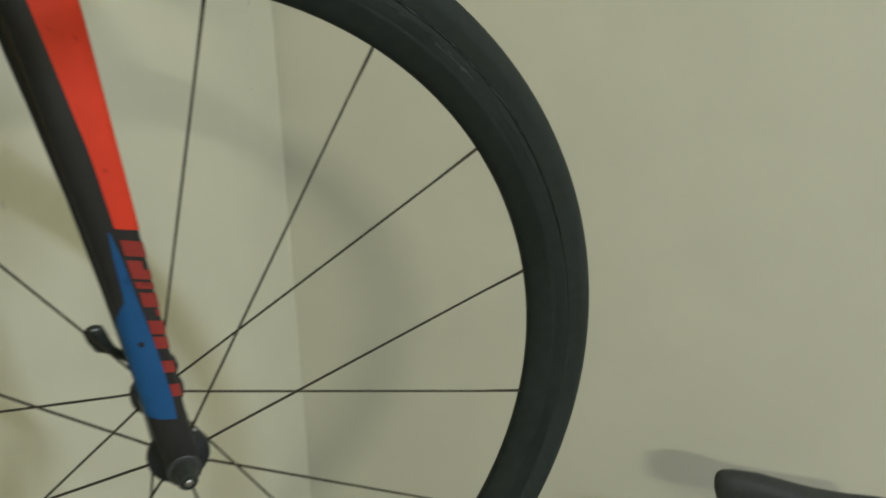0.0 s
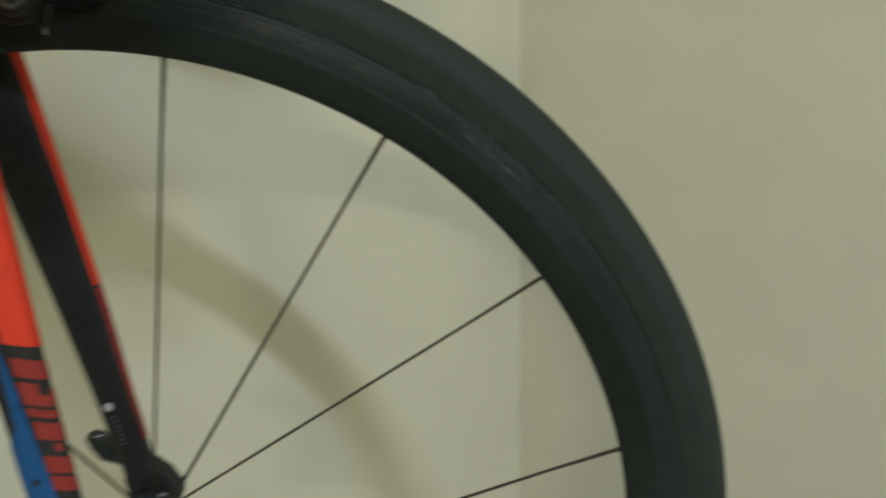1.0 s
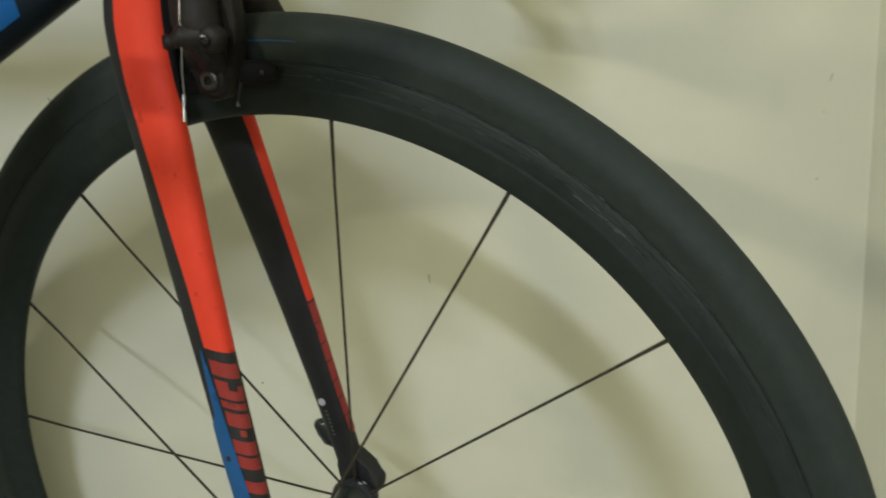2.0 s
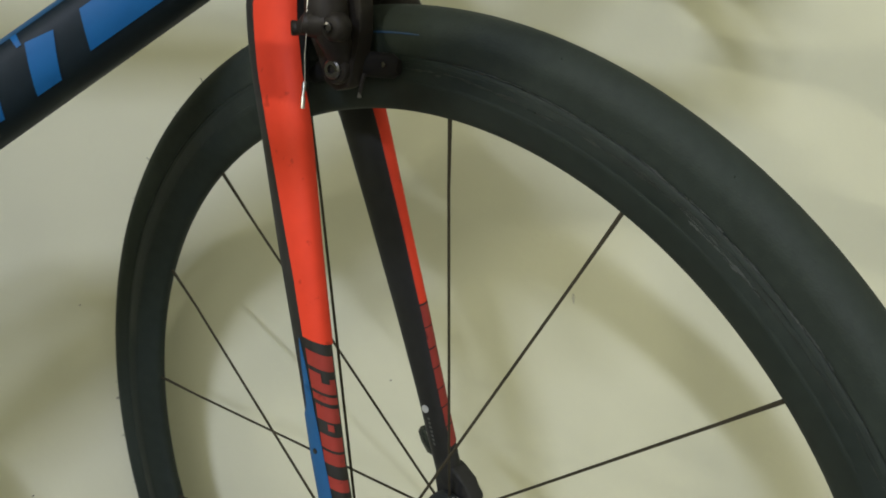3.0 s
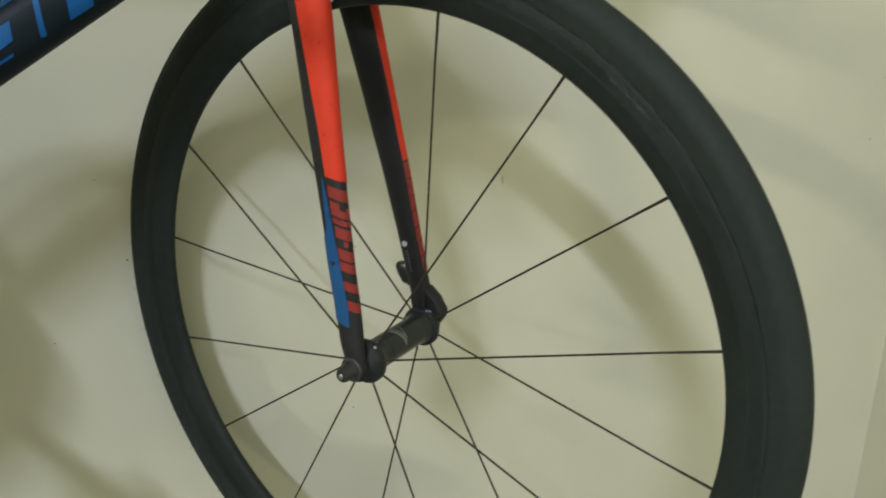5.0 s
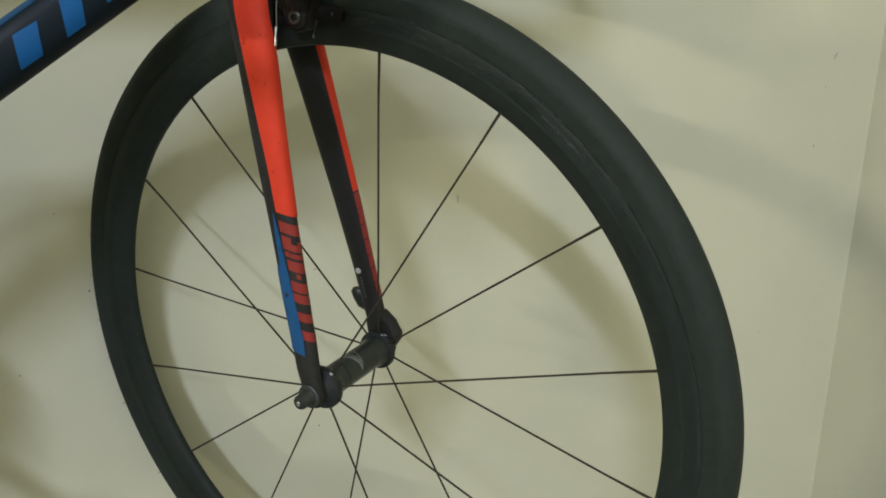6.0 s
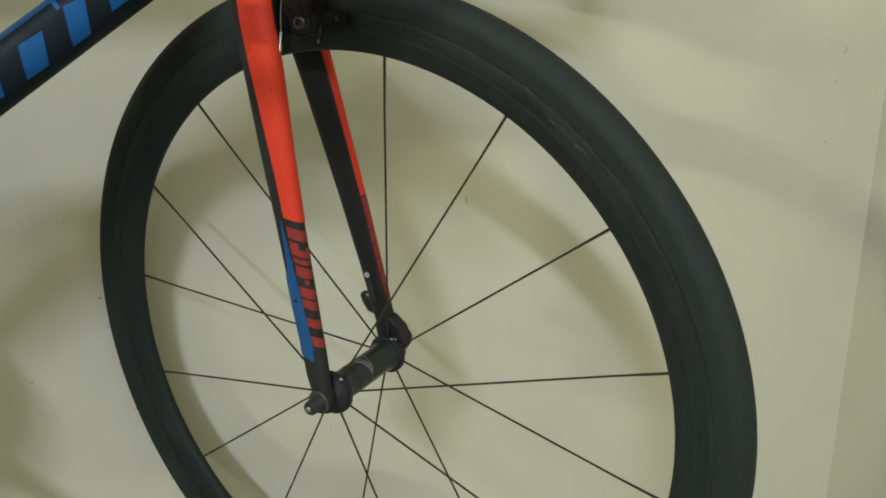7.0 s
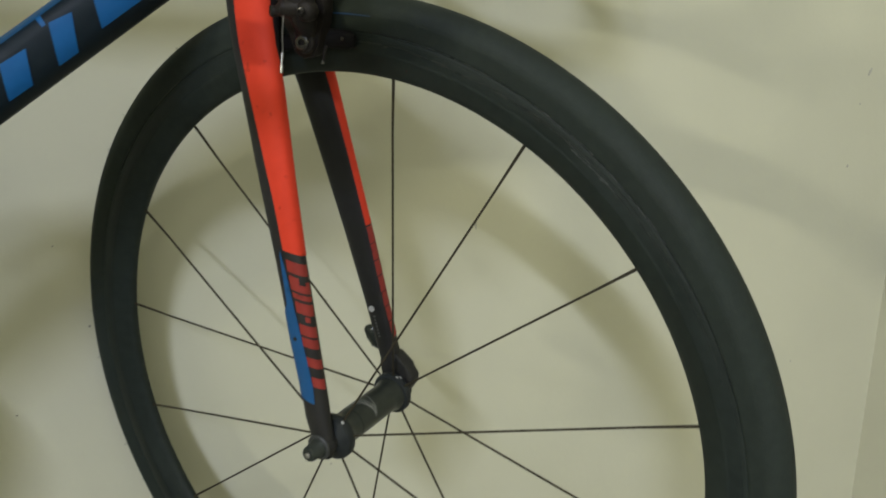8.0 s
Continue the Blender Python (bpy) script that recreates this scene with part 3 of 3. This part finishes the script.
part("arm", pipe([(-0.037, -0.024, 0.352), (-0.034, -0.034, 0.343), (-0.031, -0.0375, 0.333), (-0.030, -0.0355, 0.322), (-0.031, -0.028, 0.310), (-0.0316, -0.0245, 0.302)], [0.009, 0.0105, 0.0108, 0.0098, 0.0080, 0.0060], 16), CALIPER, brake, "", WHEEL)
arm_outline = ((-0.060, 0.350), (-0.035, 0.356), (-0.020, 0.354), (-0.0165, 0.343), (-0.0155, 0.332), (-0.0165, 0.322), (-0.0185, 0.313), (-0.0215, 0.303), (-0.0255, 0.2925), (-0.036, 0.2895), (-0.044, 0.294), (-0.048, 0.306), (-0.054, 0.318), (-0.060, 0.330))
part("arm_plate", plate(arm_outline, -0.0285, -0.0185, 0.0018), CALIPER, brake, "dark forged caliper arm beside the tyre", WHEEL)
part("pivot_boss", turned([(0.0, 0.0074), (0.0055, 0.0072), (0.0075, 0.0060), (0.0082, 0.0042)], (-0.0222, -0.0370, 0.3245), (0.2, -1, 0), 28), CALIPER, brake, "", WHEEL)
part("cable_clamp", pipe([(-0.0425, -0.0462, 0.3232), (-0.037, -0.0448, 0.3252), (-0.030, -0.0390, 0.3260)], [0.0032, 0.0068, 0.0086], 16), CALIPER, brake, "", WHEEL)
for s in (-1, 1):
    pad = join(pipe([(-0.066, s * 0.0165, 0.2945), (-0.050, s * 0.0168, 0.3010), (-0.030, s * 0.0170, 0.3045), (-0.0040, s * 0.0168, 0.3052), (0.0005, s * 0.0166, 0.3050)], [0.0044, 0.0068, 0.0070, 0.0066, 0.0040], 14, 0.62, Vector((0, 1, 0))))
    part("brake_pad", pad, PAD_RUBBER, brake, "black brake pad holder", WHEEL)
part("pad_bolt", turned([(0, 0.0078), (0.002, 0.0082), (0.0035, 0.0075), (0.0040, 0.0058)], (-0.0318, -0.0290, 0.302), (0.15, -1, 0), 24), CALIPER, brake, "", WHEEL)
part("pad_bolt_head", turned([(0, 0.0053), (0.0022, 0.0052), (0.0029, 0.0043), (0.0028, 0.0025), (0.0006, 0.0022)], (-0.0316, -0.0324, 0.302), (0.15, -1, 0), 20), BRIGHT_BOLT, brake, "worn steel socket bolt head", WHEEL)
part("pad_screw", turned([(0, 0.0017), (0.0008, 0.0016), (0.0011, 0.0008)], (-0.0062, -0.0212, 0.3062), (0.1, -1, 0), 12), BOLT_STEEL, brake, "tiny bright pad screw", WHEEL)
part("pivot_screw", turned([(0, 0.0027), (0.0012, 0.0026), (0.0015, 0.0015), (0.0004, 0.0012)], (-0.0215, -0.0462, 0.3245), (0.35, -1, 0), 18), DARK_STEEL, brake, "small steel pivot screw", WHEEL)
part("cable_anchor", turned([(-0.003, 0.0036), (0.002, 0.0040), (0.0027, 0.0036), (0.0027, 0.0024), (0.0, 0.0022)], (-0.0440, -0.0465, 0.3228), (-0.6, -0.8, 0), 16), CALIPER, brake, "round black cable anchor", WHEEL)
part("anchor_rim", turned([(-0.0004, 0.0034), (0.0003, 0.0041), (0.0008, 0.0036)], Vector((-0.0440, -0.0465, 0.3228)) + Vector((-0.6, -0.8, 0)) * 0.0024, (-0.6, -0.8, 0), 20, True), BRIGHT_BOLT, brake, "rubbed bright rim of the cable anchor", WHEEL)
part("tab_tip", pipe([(-0.0224, -0.0226, 0.2900), (-0.0226, -0.0228, 0.2872)], [0.0008, 0.0012], 8), BRIGHT_BOLT, brake, "bright tip of the pad tab", WHEEL)
part("clamp_ring", turned([(-0.0022, 0.0058), (-0.0018, 0.0064), (0.0018, 0.0064), (0.0022, 0.0058)], (-0.0365, -0.0450, 0.3255), (-0.75, -0.45, 0.2), 20), CALIPER, brake, "", WHEEL)
part("pad_tab", pipe([(-0.021, -0.0205, 0.300), (-0.0215, -0.0222, 0.2945), (-0.0225, -0.0225, 0.2885)], [0.0012, 0.0010, 0.0009], 8), CALIPER, brake, "", WHEEL)
part("cable", pipe([(-0.046, -0.030, 0.392), (-0.042, -0.036, 0.372), (-0.037, -0.0435, 0.350), (-0.0355, -0.047, 0.333), (-0.0345, -0.0485, 0.322), (-0.0352, -0.0495, 0.310), (-0.0350, -0.0500, 0.296)], 0.0003, 8), CABLE_STEEL, brake, "thin bare steel brake cable", WHEEL)
part("cable_end", pipe([(-0.0350, -0.0500, 0.2965), (-0.0349, -0.0506, 0.2950), (-0.0345, -0.0518, 0.2895), (-0.0343, -0.0520, 0.2880), (-0.0338, -0.0530, 0.2830)], [0.0009, 0.0012, 0.0008, 0.0012, 0.0011], 10), STEEL, brake, "crimped silver cable end", WHEEL)

# frame: down tube in its own axes, u down towards the cranks, v upward across it
TUBE_O, TUBE_U, TUBE_V = Vector((-0.1, 0.0, 1.66)), Vector((-0.774, 0, -0.633)), Vector((-0.633, 0, 0.774))
TUBE_Y, TUBE_HY, TUBE_MV, TUBE_HV = 0.0330, 0.0290, 0.0216, 0.0223
TUBE_RISE = 0.016


def on_frame(p):
    """Bends a point of the tube's own axes to the slight rise of the tube."""
    return p + TUBE_V * (TUBE_RISE * (p - TUBE_O).dot(TUBE_U))


def tube_ring(u, segs=36):
    pts = []
    for k in range(segs):
        c, s = math.cos(2 * math.pi * k / segs), math.sin(2 * math.pi * k / segs)
        e = 0.62
        y = TUBE_Y + TUBE_HY * math.copysign(abs(c) ** e, c) * (1 - 0.12 * max(0, -s))
        v = TUBE_MV + TUBE_HV * math.copysign(abs(s) ** e, s)
        pts.append(on_frame(TUBE_O + TUBE_U * u + TUBE_V * v + Vector((0, y, 0))))
    return pts


def tube_face(u, v, lift=0.0005):
    """A point on the tube's room-side face."""
    q = min(1.0, abs((v - TUBE_MV) / TUBE_HV))
    s = -1 if v < TUBE_MV else 1
    y = TUBE_Y - TUBE_HY * (1 - q ** (2 / 0.62)) ** 0.31 * (1 - 0.12 * (q ** (1 / 0.62) if s < 0 else 0)) - lift
    return on_frame(TUBE_O + TUBE_U * u + TUBE_V * v + Vector((0, y, 0)))


def tube_patch(a, b, c, d, n=8):
    """A painted four-cornered field on the room-side face; corners as (u, v)."""
    rings = []
    for i in range(n + 1):
        f = i / n
        p = (a[0] + (d[0] - a[0]) * f, a[1] + (d[1] - a[1]) * f)
        q = (b[0] + (c[0] - b[0]) * f, b[1] + (c[1] - b[1]) * f)
        rings.append([tube_face(p[0] + (q[0] - p[0]) * j / n, p[1] + (q[1] - p[1]) * j / n) for j in range(n + 1)])
    return loft(rings, closed=False, caps=False)


frame_part = part("down_tube", loft([tube_ring(-0.03 + 0.56 * k / 20) for k in range(21)]), FRAME_BLACK, bike, "satin black down tube with blue lettering blocks")
for corners in (((0.098, 0.0300), (0.045, 0.0300), (0.055, 0.0092), (0.108, 0.0095)),
                ((0.1325, 0.0320), (0.116, 0.0290), (0.1305, 0.0063), (0.1465, 0.0065)),
                ((0.1750, 0.0290), (0.1550, 0.0275), (0.1682, 0.0066), (0.1872, 0.0072)),
                ((0.1950, 0.0380), (0.1905, 0.0380), (0.2070, 0.0076), (0.2108, 0.0088)),
                ((0.2410, 0.0296), (0.2195, 0.0290), (0.2265, 0.0175), (0.2465, 0.0160)),
                ((0.2465, 0.0162), (0.2400, 0.0166), (0.2480, 0.0096), (0.2530, 0.0100)),
                ((0.2530, 0.0115), (0.2320, 0.0108), (0.2340, 0.0088), (0.2530, 0.0095)),
                ((0.2960, 0.0300), (0.2750, 0.0285), (0.2870, 0.0080), (0.3080, 0.0088))):
    part("blue_block", tube_patch(*corners), BLUE, frame_part, "bright blue printed block")
part("blue_block", tube_patch((0.1375, 0.0395), (0.1335, 0.0395), (0.1345, 0.0320), (0.1375, 0.0320)), BLUE, frame_part, "bright blue printed block")
edge = [[tube_face(u, v, 0.0006) for v in (0.0388, 0.0402, 0.0415, 0.0427, 0.0435)] for u in (-0.02 + 0.54 * k / 30 for k in range(31))]
part("blue_edge_stripe", loft(edge, closed=False, caps=False), EDGE_BLUE, frame_part, "thin dull blue stripe along the upper edge")
steer = Vector((-0.1716, 0, 0.985))
foot = WHEEL @ Vector((-0.1063, 0, 0.3755))
part("head_tube", turned([(0, 0.0265), (0.004, 0.0285), (0.02, 0.0290), (0.05, 0.0265), (0.08, 0.0250), (0.096, 0.0255), (0.098, 0.0235)], foot, steer, 40), FRAME_BLACK, bike, "satin black head tube above the fork crown")

# stem and drop handlebar above, turned with the wheel
STEER = Vector((-0.192, 0, 0.9814))
top = Vector((-0.1063, 0, 0.3755)) + STEER * 0.100
stem = part("stem", join(turned([(0, 0.0165), (0.002, 0.0195), (0.038, 0.0190), (0.040, 0.0165)], top, STEER, 28),
                         pipe([top + STEER * 0.02, top + STEER * 0.020 + Vector((0.038, 0, -0.002)), top + STEER * 0.020 + Vector((0.070, 0, -0.0035))], [0.0165, 0.0150, 0.0180], 20)), FORK_BLACK, bike, "matt black alloy stem", WHEEL)
BAR = top + STEER * 0.020 + Vector((0.075, 0, -0.0035))
half = [(0, 0, 0), (0.0, 0.06, 0.0), (0.001, 0.12, 0.0), (0.003, 0.165, 0.0), (0.012, 0.190, 0.001), (0.032, 0.203, 0.002), (0.064, 0.207, 0.001), (0.098, 0.209, -0.011), (0.116, 0.211, -0.042),
        (0.108, 0.213, -0.078), (0.074, 0.215, -0.108), (0.020, 0.217, -0.122), (-0.018, 0.219, -0.128), (-0.050, 0.220, -0.130)]
for s in (-1, 1):
    bar = pipe([BAR + Vector((x, s * y, z)) for x, y, z in half], [0.0155, 0.0150, 0.0130] + [0.0140] * 11, 16)
    drop = part("handlebar_half", bar, CAGE_BLACK, bike, "black taped drop handlebar", WHEEL)
    hood = pipe([BAR + Vector((x, s * y, z)) for x, y, z in ((0.045, 0.205, 0.004), (0.075, 0.207, 0.016), (0.105, 0.208, 0.026), (0.128, 0.208, 0.044), (0.136, 0.208, 0.058))], [0.015, 0.0185, 0.0175, 0.0165, 0.010], 16)
    part("brake_hood", hood, CAGE_BLACK, drop, "black rubber brake hood", WHEEL)
    blade_pts = [BAR + Vector((x, s * y, z)) for x, y, z in ((0.118, 0.208, 0.030), (0.134, 0.209, 0.004), (0.138, 0.211, -0.030), (0.130, 0.214, -0.070), (0.128, 0.216, -0.086))]
    part("brake_lever", pipe(blade_pts, [0.007, 0.0075, 0.0070, 0.0065, 0.005], 12, 1.5, Vector((0, 1, 0))), CALIPER, drop, "dark brake lever", WHEEL)

# bottom bracket and chainset at the lower end of the down tube
BRACKET = Vector((-0.537, 0.033, 1.341))
crank = part("chainset", join(turned([(-0.036, 0.020), (-0.034, 0.023), (0.034, 0.023), (0.036, 0.020)], BRACKET, (0, 1, 0), 28),
                              turned([(-0.048, 0.030), (-0.046, 0.040), (-0.042, 0.040), (-0.040, 0.030)], BRACKET, (0, 1, 0), 28)), HUB_BLACK, bike, "black chainset on the bottom bracket")


def chainring(y, radius, teeth):
    outer = []
    for k in range(teeth * 4):
        r = radius + (0.0022 if k % 4 in (1, 2) else -0.0018)
        outer.append((r, 2 * math.pi * k / (teeth * 4)))
    inner = radius * 0.45
    rings = []
    for dy in (-0.0015, 0.0015):
        rings.append([BRACKET + Vector((r * math.cos(t), y + dy, r * math.sin(t))) for r, t in outer])
        rings.append([BRACKET + Vector((inner * math.cos(t), y + dy, inner * math.sin(t))) for r, t in outer])
    return loft([rings[0], rings[1], rings[3], rings[2], rings[0]], caps=False)


part("chainring", chainring(-0.040, 0.109, 54), HUB_BLACK, crank)
part("chainring", chainring(-0.033, 0.074, 36), HUB_BLACK, crank)
for k in range(4):
    t = radians(40 + 90 * k)
    part("spider_arm", pipe([BRACKET + Vector((0.02 * math.cos(t), -0.043, 0.02 * math.sin(t))), BRACKET + Vector((0.088 * math.cos(t), -0.041, 0.088 * math.sin(t)))], [0.012, 0.007], 10, 0.6, Vector((0, 1, 0))), HUB_BLACK, crank)
part("crank_arm", pipe([BRACKET + Vector((0, -0.052, 0)), BRACKET + Vector((0.07, -0.056, -0.05)), BRACKET + Vector((0.135, -0.062, -0.105))], [0.014, 0.012, 0.012], 14, 0.65, Vector((0, 1, 0))), HUB_BLACK, crank, "black crank arm")
part("crank_arm", pipe([BRACKET + Vector((0, 0.040, 0)), BRACKET + Vector((-0.07, 0.050, 0.05)), BRACKET + Vector((-0.135, 0.056, 0.105))], [0.014, 0.012, 0.012], 14, 0.65, Vector((0, 1, 0))), HUB_BLACK, crank, "black crank arm")

PEDAL = BRACKET + Vector((0.135, -0.062, -0.105))
part("pedal", box(PEDAL.x - 0.045, PEDAL.x + 0.045, PEDAL.y - 0.075, PEDAL.y - 0.012, PEDAL.z - 0.012, PEDAL.z + 0.012, 0.006), HUB_BLACK, crank, "black flat pedal")
# rest of the frame and the rear wheel, behind the camera's side of the view
REAR_HUB = BRACKET + Vector((-0.395, 0.0, 0.107))
SEAT_TOP = BRACKET + Vector((-0.085, 0.0, 0.500))
HEAD_TOP = foot + steer * 0.092
part("seat_tube", pipe([BRACKET, BRACKET.lerp(SEAT_TOP, 0.5), SEAT_TOP], [0.0190, 0.0165, 0.0160], 20), FRAME_BLACK, bike, "satin black seat tube")
part("top_tube", pipe([HEAD_TOP - steer * 0.030, HEAD_TOP.lerp(SEAT_TOP, 0.4) + Vector((0, 0, -0.062)), BRACKET.lerp(SEAT_TOP, 0.76)], [0.0240, 0.0215, 0.0170], 20, 0.9), FRAME_BLACK, bike, "satin black top tube")
for s_ in (-1, 1):
    out = Vector((0, s_ * 0.062, 0))
    part("chain_stay", pipe([BRACKET + out * 0.4, BRACKET.lerp(REAR_HUB, 0.5) + out * 0.75, REAR_HUB + out], [0.012, 0.010, 0.008], 14), FRAME_BLACK, bike, "black chain stay")
    part("seat_stay", pipe([SEAT_TOP + out * 0.3 + Vector((0, 0, -0.05)), SEAT_TOP.lerp(REAR_HUB, 0.4) + out * 0.6, REAR_HUB + out], [0.008, 0.007, 0.007], 14), FRAME_BLACK, bike, "black seat stay")
REAR_M = Matrix.Translation(REAR_HUB)
rear = part("rear_wheel", ring_sweep(rim_profile, 128), RIM_BLACK, bike, "deep black rim of the rear wheel", REAR_M)
part("tyre", ring_sweep(tyre_profile, 128), RUBBER, rear, "slick black road tyre", REAR_M)
part("hub", turned([(-0.060, 0.009), (-0.034, 0.012), (-0.032, 0.020), (-0.028, 0.020), (-0.024, 0.014), (0.024, 0.014), (0.028, 0.020), (0.032, 0.020), (0.034, 0.012), (0.060, 0.009)], (0, 0, 0), (0, 1, 0), 32), HUB_BLACK, rear, "", REAR_M)
for k in range(20):
    part("spoke", spoke_mesh[k % 2], SPOKE_BLACK, rear, "", REAR_M @ Matrix.Scale(0.78, 4, Vector((0, 1, 0))) @ Matrix.Rotation(radians(18.0 * k), 4, "Y"))


# bottle cage bolted on the down tube
def on_tube(u, v, y=TUBE_Y):
    return on_frame(TUBE_O + TUBE_U * u + TUBE_V * v + Vector((0, y, 0)))


cage = part("bottle_cage", pipe([on_tube(0.2265, 0.0495), on_tube(0.2340, 0.0512), on_tube(0.246, 0.0520), on_tube(0.28, 0.053), on_tube(0.33, 0.054), on_tube(0.40, 0.050)], [0.0040, 0.0062, 0.0085, 0.0115, 0.0115, 0.007], 16, 1.5, Vector((0, 1, 0))), CAGE_BLACK, bike, "black plastic bottle cage on the down tube")
part("cage_hook", pipe([on_tube(0.2330, 0.0475), on_tube(0.2215, 0.0482), on_tube(0.2165, 0.0520), on_tube(0.2122, 0.0560), on_tube(0.2080, 0.0566), on_tube(0.2040, 0.0530), on_tube(0.2006, 0.0478)],
                       [0.0060, 0.0060, 0.0044, 0.0040, 0.0032, 0.0026, 0.0019], 12, 1.6, Vector((0, 1, 0))), CAGE_BLACK, cage, "bent black hook of the cage")
for y in (0.006, 0.060):
    part("cage_arm", pipe([on_tube(0.242, 0.047, 0.033), on_tube(0.262, 0.055, 0.5 * (0.033 + y)), on_tube(0.300, 0.068, y), on_tube(0.350, 0.078, y), on_tube(0.400, 0.074, y), on_tube(0.425, 0.055, 0.033)],
                          [0.006, 0.009, 0.010, 0.010, 0.010, 0.008], 12, 0.5, Vector((0, 1, 0))), CAGE_BLACK, cage)

# ---- saddle of another bicycle, standing below by the far wall ----
SEAT = Vector((0.648, -0.418, 0.942))
saddle = thing("bicycle_saddle", (SEAT.x, SEAT.y - 0.15, 0.0), "black vinyl bicycle saddle on its seat post near the corner", "saddle")
#          back from the tip, top drop, half width, thickness
SEAT_ROWS = ((0.0, 0.008, 0.008, 0.020), (0.003, 0.002, 0.014, 0.036), (0.010, -0.002, 0.0185, 0.048), (0.025, -0.003, 0.021, 0.054), (0.06, 0.000, 0.022, 0.054), (0.10, 0.010, 0.025, 0.050),
             (0.14, 0.021, 0.033, 0.048), (0.19, 0.034, 0.052, 0.046), (0.23, 0.042, 0.066, 0.044), (0.26, 0.047, 0.068, 0.040), (0.275, 0.050, 0.060, 0.030), (0.279, 0.056, 0.045, 0.016))
rings = []
for row in SEAT_ROWS:
    back, drop, half, thick = (0.955 * v for v in row)
    ring = []
    for k in range(28):
        c, s = math.cos(2 * math.pi * k / 28), math.sin(2 * math.pi * k / 28)
        ring.append((SEAT.x + half * math.copysign(abs(c) ** 0.7, c), SEAT.y - back, SEAT.z - drop - thick / 2 + thick / 2 * math.copysign(abs(s) ** 0.75, s)))
    rings.append(ring)
part("cover", loft(rings), SADDLE_VINYL, saddle, "worn black vinyl cover")
for s in (-1, 1):
    part("rail", pipe([(SEAT.x + s * 0.010, SEAT.y - 0.03, SEAT.z - 0.045), (SEAT.x + s * 0.018, SEAT.y - 0.08, SEAT.z - 0.078), (SEAT.x + s * 0.022, SEAT.y - 0.18, SEAT.z - 0.090), (SEAT.x + s * 0.035, SEAT.y - 0.25, SEAT.z - 0.075)], 0.0036, 10), BOLT_STEEL, saddle)
part("seat_post", pipe([(SEAT.x, SEAT.y - 0.13, 0.0), (SEAT.x, SEAT.y - 0.13, SEAT.z - 0.100), (SEAT.x, SEAT.y - 0.13, SEAT.z - 0.078)], [0.0136, 0.0136, 0.022], 20), CAGE_BLACK, saddle)
